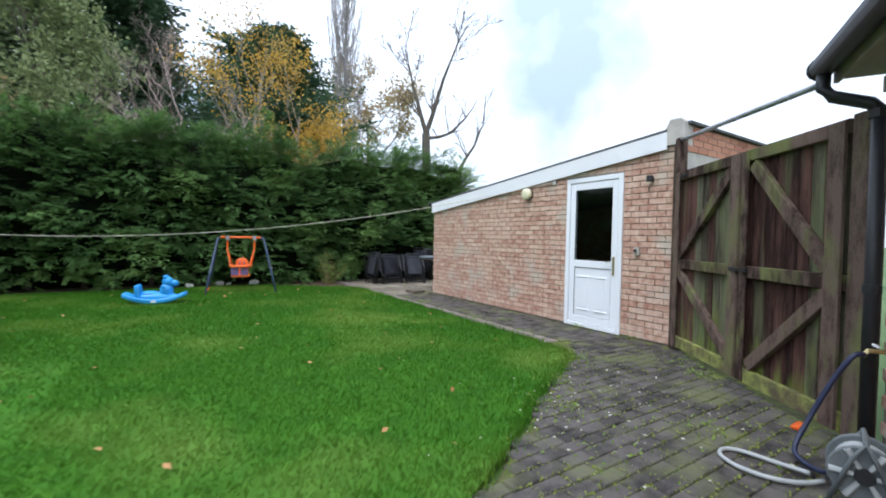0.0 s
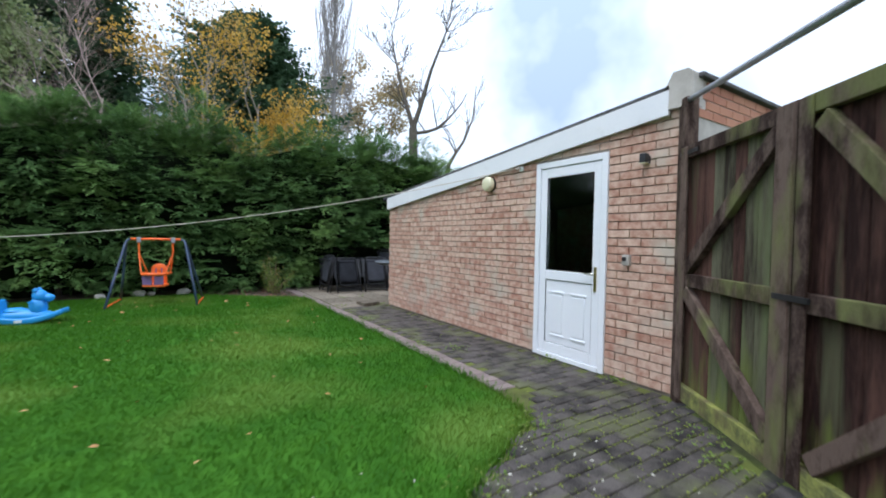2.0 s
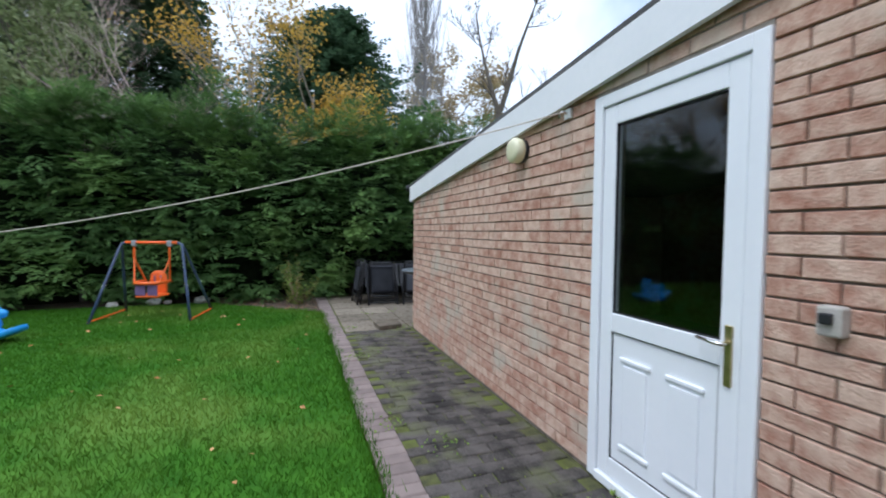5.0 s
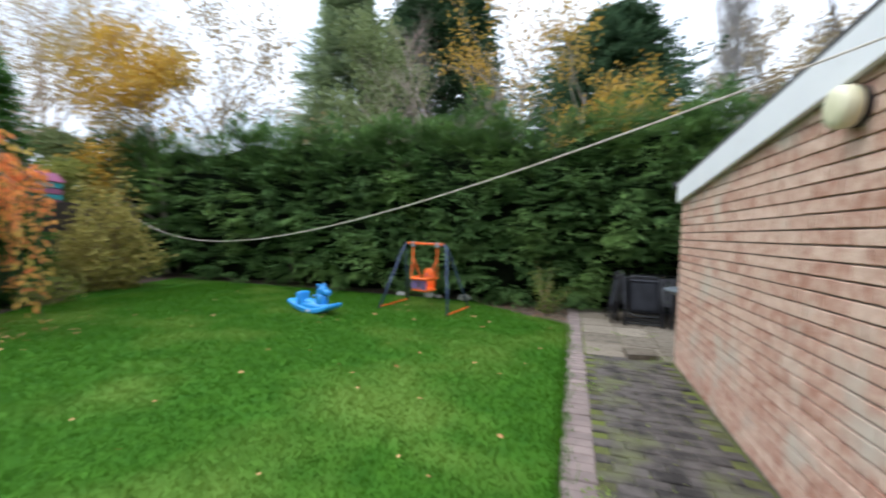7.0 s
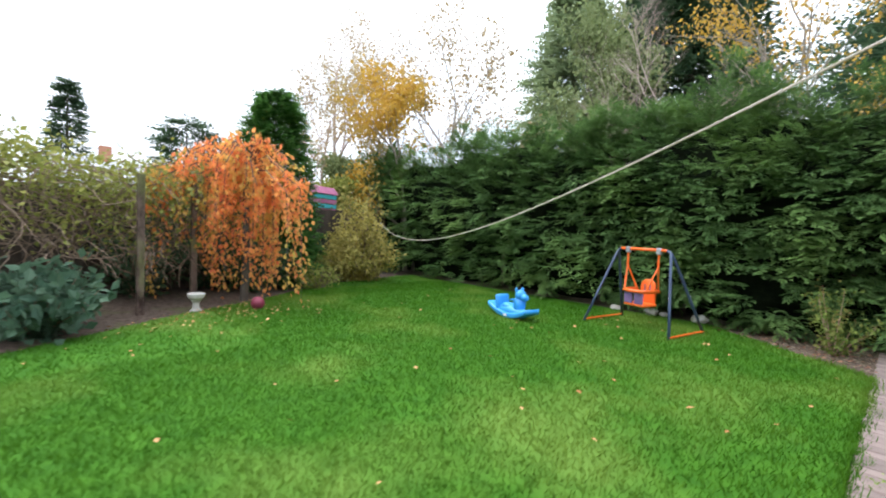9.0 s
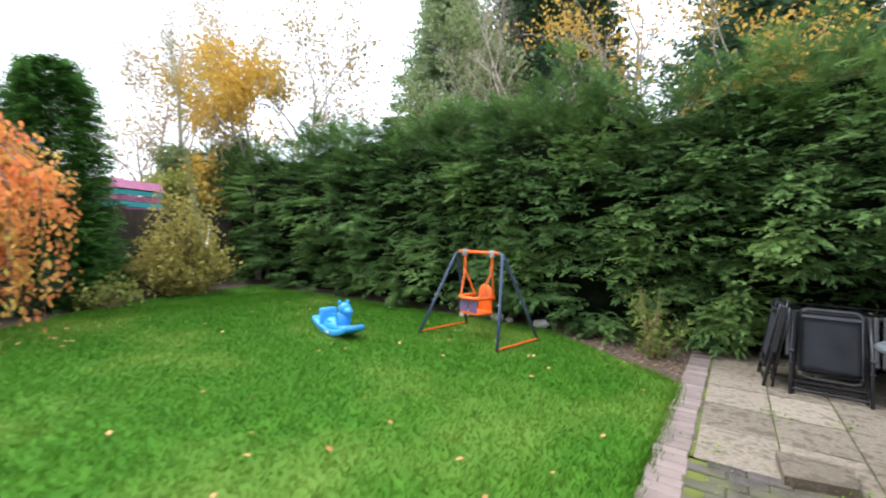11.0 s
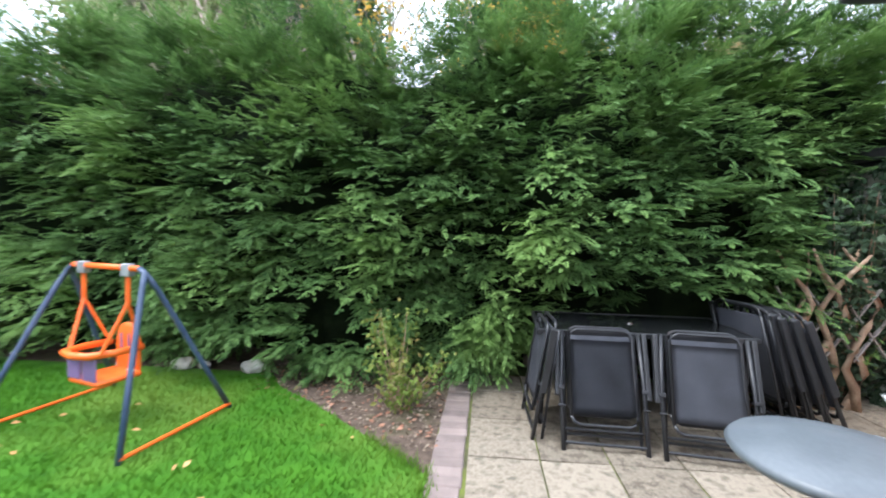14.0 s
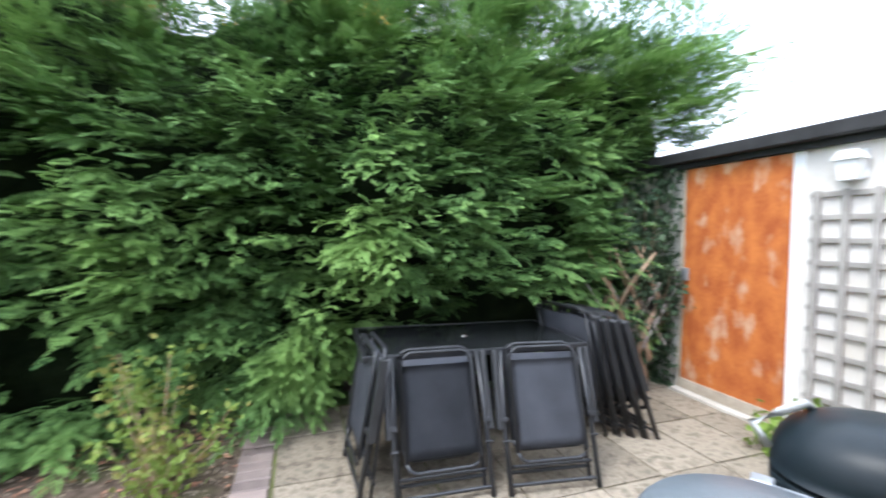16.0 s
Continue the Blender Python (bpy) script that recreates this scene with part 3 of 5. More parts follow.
# ---- door ----
door = thing("door_1", WX, 0, 0, 0, "white upvc half-glazed door, closed, in the brick wall", "door", kind="structure")
fr = bmesh.new()
box(fr, -0.012, 0.06, DY0, DY0 + 0.065, 0.0, DZ, 0.006)
box(fr, -0.012, 0.06, DY1 - 0.065, DY1, 0.0, DZ, 0.006)
box(fr, -0.012, 0.06, DY0 + 0.065, DY1 - 0.065, DZ - 0.065, DZ, 0.006)
box(fr, -0.02, 0.06, DY0 + 0.065, DY1 - 0.065, 0.0, 0.05, 0.006)
part("door_frame", fr, UPVC, door)
y0, y1 = DY0 + 0.072, DY1 - 0.072
GZ0, GZ1 = 0.94, 1.93
sash = bmesh.new()
box(sash, 0.0, 0.055, y0, y0 + 0.085, 0.055, DZ - 0.07, 0.006)
box(sash, 0.0, 0.055, y1 - 0.085, y1, 0.055, DZ - 0.07, 0.006)
box(sash, 0.0, 0.055, y0 + 0.085, y1 - 0.085, GZ1, DZ - 0.07, 0.006)
box(sash, 0.0, 0.055, y0 + 0.085, y1 - 0.085, GZ0 - 0.10, GZ0, 0.006)
box(sash, 0.0, 0.055, y0 + 0.085, y1 - 0.085, 0.055, 0.16, 0.006)
leaf = part("door_leaf", sash, UPVC, door)
part("door_panel", B(0.014, 0.04, y0 + 0.085, y1 - 0.085, 0.16, GZ0 - 0.10), UPVC, door)
ym = (y0 + y1) / 2
for a, b in ((ym - 0.235, ym - 0.045), (ym + 0.045, ym + 0.235)):
    mo = bmesh.new()
    box(mo, 0.0, 0.02, a, b, 0.70, 0.72, 0.004)
    box(mo, 0.0, 0.02, a, b, 0.24, 0.26, 0.004)
    box(mo, 0.004, 0.02, a + 0.02, b - 0.02, 0.28, 0.68, 0.004)
    part("moulding", mo, UPVC, door)
pane = part("glass_pane", B(0.022, 0.034, y0 + 0.08, y1 - 0.08, GZ0 - 0.005, GZ1 + 0.005), GLASS, door)
bead = bmesh.new()
for q in ((y0 + 0.080, y0 + 0.090, GZ0, GZ1), (y1 - 0.090, y1 - 0.080, GZ0, GZ1), (y0 + 0.09, y1 - 0.09, GZ0 - 0.005, GZ0 + 0.006), (y0 + 0.09, y1 - 0.09, GZ1 - 0.006, GZ1 + 0.005)):
    box(bead, 0.008, 0.022, *q)
part("gasket", bead, BLACKP, door)
seal = bmesh.new()
for q in ((y0 + 0.085, y0 + 0.089, 0.16, GZ0 - 0.10), (y1 - 0.089, y1 - 0.085, 0.16, GZ0 - 0.10), (y0 + 0.089, y1 - 0.089, GZ0 - 0.104, GZ0 - 0.10), (y0 + 0.089, y1 - 0.089, 0.16, 0.164)):
    box(seal, 0.006, 0.0138, *q)
part("panel_seal", seal, BLACKP, door)
hnd = part("door_handle", B(-0.012, 0.0, y0 + 0.028, y0 + 0.058, 0.77, 1.01, 0.004), BRASS, door, "brass lever handle on a long plate")
part("lever", T([(-0.01, y0 + 0.043, 0.94), (-0.045, y0 + 0.043, 0.94), (-0.05, y0 + 0.075, 0.94), (-0.045, y0 + 0.15, 0.945)], [0.009, 0.009, 0.009, 0.007]), CHROME, hnd, smooth=True)

# fixtures on the garage wall
lamp = thing("bulkhead_light", WX, 4.87, 1.95, 0, "round cream bulkhead light on a black base", "wall light")
bm = lathe([(0.085, 0.0), (0.085, 0.03), (0.07, 0.04)])
bmesh.ops.rotate(bm, matrix=Matrix.Rotation(radians(-90), 3, "Y"), verts=bm.verts)
part("base_ring", bm, BLACKP, lamp, "black backing ring", True)
bm = lathe([(0.085, 0.03), (0.09, 0.05), (0.09, 0.085), (0.08, 0.10), (0.05, 0.108)])
bmesh.ops.rotate(bm, matrix=Matrix.Rotation(radians(-90), 3, "Y"), verts=bm.verts)
part("shade", bm, CREAM, lamp, "domed cream plastic cover", True)

sens = thing("security_sensor", WX, 2.79, 1.98, 0, "small black outdoor wall light", "wall light")
part("bracket", B(-0.03, 0, -0.025, 0.025, -0.05, 0.02, 0.005), BLACKP, sens)
part("head", B(-0.09, -0.025, -0.03, 0.03, -0.045, 0.035, 0.01), BLACKP, sens)
part("lens", B(-0.085, -0.03, -0.024, 0.024, -0.054, -0.043, 0.003), CREAM, sens)

sock = thing("outdoor_switch", WX, 2.95, 1.10, 0, "small white outdoor switch with conduit", "switch")
part("switch_box", B(-0.05, 0, -0.035, 0.035, -0.05, 0.045, 0.008), CONCRETE, sock)
part("knob", B(-0.07, -0.05, -0.015, 0.02, -0.01, 0.025, 0.005), BLACKP, sock)

hook = thing("line_bracket", WX, 4.33, 2.08, 0, "small white washing line hook and pulley", "hook")
part("plate", B(-0.02, 0, -0.03, 0.03, -0.03, 0.03, 0.004), WHITE, hook)
part("eye", T([(-0.015, 0, 0), (-0.05, 0, 0.01), (-0.06, 0.02, 0.0), (-0.05, 0.03, -0.02)], 0.008), CHROME, hook)
LINE_A, LINE_B = Vector((5.085, 4.335, 2.085)), Vector((-4.62, 9.25, 1.447))
pts = []
for i in range(49):
    t = i / 48
    p = LINE_A.lerp(LINE_B, t)
    p.z -= 4 * 0.572 * t * (1 - t) * (0.964 + 0.072 * t)
    pts.append(p)
tagged(part("washing_line", T(pts, 0.004, 6), ROPE, None, "", True), "pale rope washing line sagging across the garden", "rope")

# ---- gate ----
GD = Vector((-0.595, -0.803, 0))
GN = Vector((-0.803, 0.595, 0))
GM = Matrix(((GD.x, GN.x, 0, 5.12), (GD.y, GN.y, 0, 2.46), (0, 0, 1, 0), (0, 0, 0, 1)))
post = new("gate_post")
post.matrix_world = GM
tagged(post, "dark wooden gate post against the garage wall", "post")
part("post_shaft", B(-0.05, 0.06, -0.06, 0.045, -0.05, 2.40, 0.01), GATE_FRAME, post)
part("hinge", B(0.05, 0.30, 0.062, 0.07, 1.93, 1.96), BLACKM, post)


def diagonal(bm, d0, z0, d1, z1, w, y0, y1):
    a, b = Vector((d0, 0, z0)), Vector((d1, 0, z1))
    ln = (b - a).length
    ang = math.atan2(b.z - a.z, b.x - a.x)
    m = Matrix.Translation((a + b) / 2) @ Matrix.Rotation(-ang, 4, "Y")
    return box(bm, -ln / 2, ln / 2, y0, y1, -w / 2, w / 2, 0.006, m)


def gate_leaf(d0, d1, up):
    g = new("gate")
    g.matrix_world = GM
    tagged(g, "weathered brown plank gate with green algae, closed", "gate", "garden gates")
    k = int(round((d1 - d0) / 0.115))
    w = (d1 - d0) / k
    for i in range(k):
        h = 1.985 + RNG.uniform(-0.012, 0.012)
        part("plank", B(d0 + i * w + 0.003, d0 + (i + 1) * w - 0.003, -0.012 + RNG.uniform(-0.003, 0.003), 0.012, 0.06 + RNG.uniform(0, 0.02), h, 0.003), GATE_PALE if RNG.uniform() < 0.3 else GATE, g)
    part("top_rail", B(d0, d1, 0.014, 0.06, 1.905, 2.00, 0.006), GATE_FRAME, g)
    part("mid_rail", B(d0, d1, 0.014, 0.06, 0.93, 1.03, 0.006), GATE_FRAME, g)
    part("bottom_rail", B(d0, d1, 0.014, 0.06, 0.05, 0.17, 0.006), MOSSY, g, "mossy green bottom rail")
    part("stile", B(d0, d0 + 0.085, 0.061, 0.075, 0.06, 1.99, 0.004), GATE_FRAME, g)
    part("stile", B(d1 - 0.12, d1, 0.061, 0.085, 0.06, 1.99, 0.004), GATE_FRAME, g)
    bm = bmesh.new()
    part("brace", diagonal(bm, *up[0], 0.10, 0.016, 0.066), GATE_FRAME, g)
    part("brace", diagonal(bmesh.new(), *up[1], 0.10, 0.016, 0.066), GATE_FRAME, g)
    return g


gate_leaf(0.07, 1.22, [(0.15, 1.06, 1.08, 1.87), (0.15, 0.90, 1.08, 0.20)])
g2 = gate_leaf(1.24, 2.24, [(1.36, 1.87, 2.12, 1.06), (1.36, 0.20, 2.12, 0.90)])
part("latch", B(1.12, 1.36, 0.076, 0.09, 0.98, 1.01), BLACKM, g2, "black sliding bolt")
gp2 = new("gate_post")
gp2.matrix_world = GM
tagged(gp2, "dark wooden gate post beside the downpipe", "post")
part("post_shaft", B(2.25, 2.37, -0.06, 0.05, -0.05, 2.02, 0.01), GATE_FRAME, gp2)
bar = thing("overhead_bar", 0, 0, 0, 0, "grey metal bar above the gate", "metal bar")
part("bar_tube", T([(5.13, 2.48, 2.38), (3.555, 0.79, 2.19)], 0.022, 8), GREYM, bar, smooth=True)

# ---- house corner ----
HU = Vector((-0.87, -0.493, 0))
HN = Vector((-0.493, 0.87, 0))
HM = Matrix(((HU.x, HN.x, 0, 3.58), (HU.y, HN.y, 0, 0.475), (0, 0, 1, 0), (0, 0, 0, 1)))
house = new("house")
house.matrix_world = HM
tagged(house, "brick bungalow with brown eaves beside the garden", "house")
part("wall", B(0.0, 7.0, -6.0, -0.012, -0.06, 2.30), MORTAR, house)
hb = []
for r in range(30):
    for c in range(9):
        u0 = 0.0 + (c + 0.5 * (r % 2)) * 0.225
        hb.append((CUBE_V * (0.215, 0.03, 0.065) + (u0 - 0.0, -0.03, 0.02 + r * 0.075), CUBE_F))
hv, hf = join(hb)
raw("brickwork", hv, hf, BRICK_REST, house, "buff bricks", "stuff")
part("eave_soffit", B(-0.11, 7.2, -0.02, 0.21, 2.20, 2.23), SOFFIT, house, "brown soffit boards")
part("fascia_board", B(-0.11, 7.2, 0.21, 0.235, 2.18, 2.34), SOFFIT, house)
part("roof", prism([(0.27, 2.38), (-3.0, 4.3), (-6.3, 2.33), (-6.3, 2.27), (-3.0, 4.22), (0.27, 2.342)], "x", -0.11, 7.2), ROOFTILE, house)
part("gable", prism([(0, 2.2), (-6.0, 2.2), (-3.0, 4.2)], "x", 0.0, 0.1), BRICK_REST, house)
part("air_vent", B(0.02, 0.14, -0.012, 0.06, 2.06, 2.15, 0.006), BALEWOOD, house, "small cream vent box")
hg = new("gutter")
hg.matrix_world = HM
tagged(hg, "black house gutter and downpipe at the corner", "gutter")
part("channel", T([(-0.09, 0.30, 2.27), (7.2, 0.30, 2.27)], 0.062, 12), BLACKP, hg, smooth=True)
part("end_stop", T([(-0.105, 0.30, 2.27), (-0.08, 0.30, 2.27)], 0.068, 12), BLACKP, hg)
part("swan_neck", T([(-0.03, 0.30, 2.24), (-0.03, 0.30, 2.13), (-0.025, 0.26, 2.08), (-0.02, 0.09, 2.02), (0.0, 0.06, 1.97)], 0.036, 10), BLACKP, hg, smooth=True)
part("downpipe", T([(0.0, 0.06, 1.99), (0.0, 0.06, 0.0)], 0.036, 10), BLACKP, hg, smooth=True)
for z in (1.93, 0.95):
    part("pipe_clip", T([(0.0, 0.06, z), (0.0, 0.06, z + 0.05)], 0.044, 10), BLACKP, hg)

def curve_through(pts, k=6):
    """A smooth curve through the given points."""
    p = [Vector(q) for q in pts]
    p = [2 * p[0] - p[1]] + p + [2 * p[-1] - p[-2]]
    out = []
    for a, b, c, d in zip(p, p[1:], p[2:], p[3:]):
        for i in range(k):
            t = i / k
            out.append(0.5 * (2 * b + (c - a) * t + (2 * a - 5 * b + 4 * c - d) * t * t + (3 * b - a - 3 * c + d) * t ** 3))
    return out + [p[-2]]


# hose reel and hose
reel = thing("hose_reel", 3.02, 0.42, 0, 105, "grey garden hose reel with coiled hose", "hose reel")
for s in (-0.11, 0.11):
    bm = lathe([(0.03, -0.012), (0.17, -0.012), (0.18, 0.0), (0.17, 0.012), (0.03, 0.012)], 20)
    bmesh.ops.transform(bm, matrix=pose(0, s, 0.20, 90), verts=bm.verts)
    part("drum_side", bm, REELGREY, reel)
bm = bmesh.new()
co = [(0.13 * math.cos(a), -0.085 + 0.17 * a / 50, 0.20 + 0.13 * math.sin(a)) for a in np.linspace(0, 50, 160)]
part("coiled_hose", tube(bm, co, 0.012, 6), HOSEGREY, reel, "pale grey hose", True)
for s in (-0.15, 0.15):
    part("stand", T([(-0.16, s, 0.012), (-0.05, s, 0.30), (0.0, s, 0.40), (0.06, s, 0.30), (0.16, s, 0.012)], 0.014), REELGREY, reel, smooth=True)
part("handle", T([(0.0, -0.15, 0.40), (0.0, 0.15, 0.40)], 0.015), REELGREY, reel)
for s in (-1, 1):
    bm = lathe([(0.01, -0.012), (0.05, -0.012), (0.05, 0.012), (0.01, 0.016)], 16)
    bmesh.ops.transform(bm, matrix=pose(0, s * 0.135, 0.20, 90), verts=bm.verts)
    part("hub", bm, BLACKP, reel, "black hub")
    for k in range(6):
        a = k * math.pi / 3
        part("spoke", T([(0.05 * math.cos(a), s * 0.128, 0.20 + 0.05 * math.sin(a)), (0.165 * math.cos(a), s * 0.128, 0.20 + 0.165 * math.sin(a))], [0.014, 0.02], 6), HOSEGREY, reel)
reel.scale = (0.76, 0.76, 0.76)
hp = [(3.02, 0.56, 0.02), (2.90, 0.62, 0.02), (2.82, 0.72, 0.02), (2.80, 0.86, 0.02), (2.86, 0.97, 0.02), (2.95, 0.99, 0.02), (3.01, 0.92, 0.02), (3.03, 0.78, 0.02), (3.03, 0.62, 0.03)]
tagged(part("garden_hose", T(curve_through(hp), 0.012, 8), HOSEGREY, None, "", True), "pale grey hose looped on the paving", "hose")
hp = [HM @ Vector(p) for p in ((0.08, 0.10, 0.62), (0.10, 0.16, 0.60), (0.10, 0.24, 0.45), (0.12, 0.34, 0.22), (0.22, 0.42, 0.06), (0.40, 0.36, 0.05), (0.50, 0.30, 0.12))]
tagged(part("garden_hose", T(curve_through(hp), 0.014, 8), HOSEBLUE, None, "", True), "navy hose hanging from the outdoor tap", "hose")
tap = new("garden_tap")
tap.matrix_world = HM
tagged(tap, "small brass outdoor tap on the house wall", "tap")
part("spout", T([(0.08, 0.0, 0.64), (0.08, 0.09, 0.64), (0.08, 0.11, 0.61)], 0.013), BRASS, tap)
part("tap_handle", T([(0.05, 0.06, 0.67), (0.11, 0.06, 0.67)], 0.008), WHITE, tap)
tagged(part("toy_spade", B(3.68, 3.80, 0.86, 0.91, 0.0, 0.03, 0.01), ORANGEP), "small orange plastic toy by the gate", "toy")

# ---- swing ----
swing = thing("toddler_swing", 0, 0, 0, 0, "blue-grey tube swing frame with orange toddler seat", "swing")
A, C = Vector((1.16, 9.88, 1.15)), Vector((1.90, 9.66, 1.15))
part("crossbar", T([A, C], 0.022, 10), ORANGEP, swing, "orange top bar", True)
FEET = {"a0": (0.84, 9.40, 0.0), "a1": (0.98, 10.42, 0.0), "c0": (2.14, 9.22, 0.0), "c1": (2.28, 10.12, 0.0)}
for top, keys in ((A, ("a0", "a1")), (C, ("c0", "c1"))):
    out = (A - C).normalized() * (0.06 if top is A else -0.06)
    for k in keys:
        f = Vector(FEET[k])
        part("leg", T([top, top + out + Vector((0, 0, -0.03)), (top + out).lerp(f, 0.12), (top + out).lerp(f, 0.6), f], 0.02, 10), SWINGBLUE, swing, "", True)
    part("floor_bar", T([Vector(FEET[keys[0]]) + Vector((0, 0, 0.03)), Vector(FEET[keys[1]]) + Vector((0, 0, 0.03))], 0.014), ORANGEP, swing, "orange floor bar")
MID = (A + C) / 2 + Vector((0.0, 0.0, -0.66))
dx = (C - A).normalized()
dy = Vector((-dx.y, dx.x, 0))
SM = Matrix(((dx.x, -dy.x, 0, MID.x), (dx.y, -dy.y, 0, MID.y), (0, 0, 1, MID.z), (0, 0, 0, 1))) @ Matrix.Diagonal((0.98, 1.05, 1.05, 1))


def in_seat(bm):
    bmesh.ops.transform(bm, matrix=SM, verts=bm.verts)
    return bm


for k in (0.16, 0.84):
    h = A.lerp(C, k)
    part("hanger", B(h.x - 0.035, h.x + 0.035, h.y - 0.03, h.y + 0.03, h.z - 0.06, h.z + 0.032, 0.008), GREYM, swing, "grey metal swing hanger")
for k, top in (("a0", A), ("a1", A), ("c0", C), ("c1", C)):
    out = (A - C).normalized() * (0.06 if top is A else -0.06)
    j = (top + out).lerp(Vector(FEET[k]), 0.55)
    part("bolt", T([j - Vector((0.027, 0, 0)), j + Vector((0.027, 0, 0))], 0.007), CHROME, swing)
part("seat", in_seat(B(-0.17, 0.17, -0.15, 0.15, -0.17, -0.13, 0.018)), ORANGEP, swing, "", True)
bm = bmesh.new()
box(bm, -0.13, 0.13, -0.17, -0.13, -0.15, 0.10, 0.018)
bmesh.ops.create_uvsphere(bm, u_segments=14, v_segments=8, radius=1.0, matrix=Matrix.Translation((0, -0.15, 0.11)) @ Matrix.Diagonal((0.13, 0.025, 0.10, 1)))
part("seat_back", in_seat(bm), ORANGEP, swing)
part("tray_ring", in_seat(T([(-0.19, -0.14, 0.05), (-0.20, 0.05, 0.05), (-0.14, 0.18, 0.05), (0, 0.21, 0.05), (0.14, 0.18, 0.05), (0.20, 0.05, 0.05), (0.19, -0.14, 0.05)], 0.026, 8)), ORANGEP, swing, "", True)
for s in (-1, 1):
    part("leg_guard", in_seat(B(s * 0.09 - 0.075, s * 0.09 + 0.075, 0.14, 0.155, -0.13, 0.03, 0.006)), PURPLE, swing, "dark purple leg guard")
    part("back_slot", in_seat(B(s * 0.045 - 0.010, s * 0.045 + 0.010, -0.131, -0.124, 0.0, 0.13, 0.002)), PURPLE, swing)
    top = (A if s < 0 else C).lerp(C if s < 0 else A, 0.16) - Vector((0, 0, 0.05))
    knot = top - Vector((0, 0, 0.20))
    part("strap", T([top, knot], 0.016, 6), ORANGEP, swing, "orange hanging strap")
    for e in (-0.13, 0.13):
        part("strap", T([knot, SM @ Vector((s * 0.185, e, 0.05))], 0.013, 6), ORANGEP, swing, "orange hanging strap")

# ---- rocking toy ----
rock = thing("rocking_toy", 0.05, 8.62, 0, -12, "blue moulded plastic rocking horse on the lawn", "rocking toy")
ARC = [(a, 0.62 * a * a) for a in np.linspace(-0.46, 0.46, 15)]
ARC += [(a, 0.085 + 0.55 * a * a) for a in np.linspace(0.45, -0.45, 15)]
hull = prism(ARC, "y", -0.145, 0.145)
bmesh.ops.bevel(hull, geom=[e for e in hull.edges if abs(e.verts[0].co.y - e.verts[1].co.y) < 0.01], offset=0.02, segments=2, affect="EDGES", profile=0.5)
part("rocker", hull, BLUE, rock, "", True)
bm = ball(0.36, 0.125, 0.10, 0.0, 0, 0.10)
bmesh.ops.create_uvsphere(bm, u_segments=14, v_segments=10, radius=1.0, matrix=Matrix.Translation((0.16, 0, 0.22)) @ Matrix.Diagonal((0.10, 0.10, 0.14, 1)))
part("body", bm, BLUE, rock, "", True)
bm = ball(0.085, 0.085, 0.085, 0.18, 0, 0.37)
bmesh.ops.create_uvsphere(bm, u_segments=12, v_segments=8, radius=1.0, matrix=Matrix.Translation((0.27, 0, 0.345)) @ Matrix.Diagonal((0.075, 0.06, 0.055, 1)))
for s in (-1, 1):
    bmesh.ops.create_uvsphere(bm, u_segments=8, v_segments=6, radius=1.0, matrix=Matrix.Translation((0.15, s * 0.06, 0.45)) @ Matrix.Diagonal((0.03, 0.018, 0.035, 1)))
part("head", bm, BLUE, rock, "", True)
part("seat_back", B(-0.25, -0.18, -0.13, 0.13, 0.08, 0.36, 0.034, pose(0, 0, 0, 0, -8, 0)), BLUE, rock, "", True)
part("saddle", ball(0.14, 0.10, 0.05, -0.08, 0, 0.17), BLUE, rock, "", True)
part("handle", T([(0.12, -0.15, 0.30), (0.12, 0.15, 0.30)], 0.014), BLUE, rock)
part("sticker", B(-0.04, 0.04, -0.1485, -0.143, 0.03, 0.065), WHITE, rock, "small white sticker")

# ---- patio furniture ----
table = thing("patio_table", 5.50, 10.48, 0, -3, "black glass patio table under stacked chairs", "table")
part("tabletop", B(-0.74, 0.74, -0.37, 0.37, 0.715, 0.727, 0.003), mk("black_glass", (0.010, 0.011, 0.012), (0.016, 0.018, 0.018), 4, 0.12, 0.0, 60), table, "black glass top")
rimb = bmesh.new()
box(rimb, -0.765, 0.765, -0.395, -0.371, 0.69, 0.732, 0.008)
box(rimb, -0.765, 0.765, 0.371, 0.395, 0.69, 0.732, 0.008)
box(rimb, -0.765, -0.741, -0.371, 0.371, 0.69, 0.732, 0.008)
box(rimb, 0.741, 0.765, -0.371, 0.371, 0.69, 0.732, 0.008)
part("table_frame", rimb, BLACKM, table)
for sx in (-1, 1):
    for sy in (-1, 1):
        part("leg", T([(sx * 0.72, sy * 0.35, 0.70), (sx * 0.70, sy * 0.33, 0.35), (sx * 0.73, sy * 0.36, 0.0)], 0.016), BLACKM, table, "", True)
part("parasol_cap", lathe([(0.03, 0.727), (0.03, 0.735), (0.018, 0.738)], 16), CHROME, table, "chrome parasol hole ring")


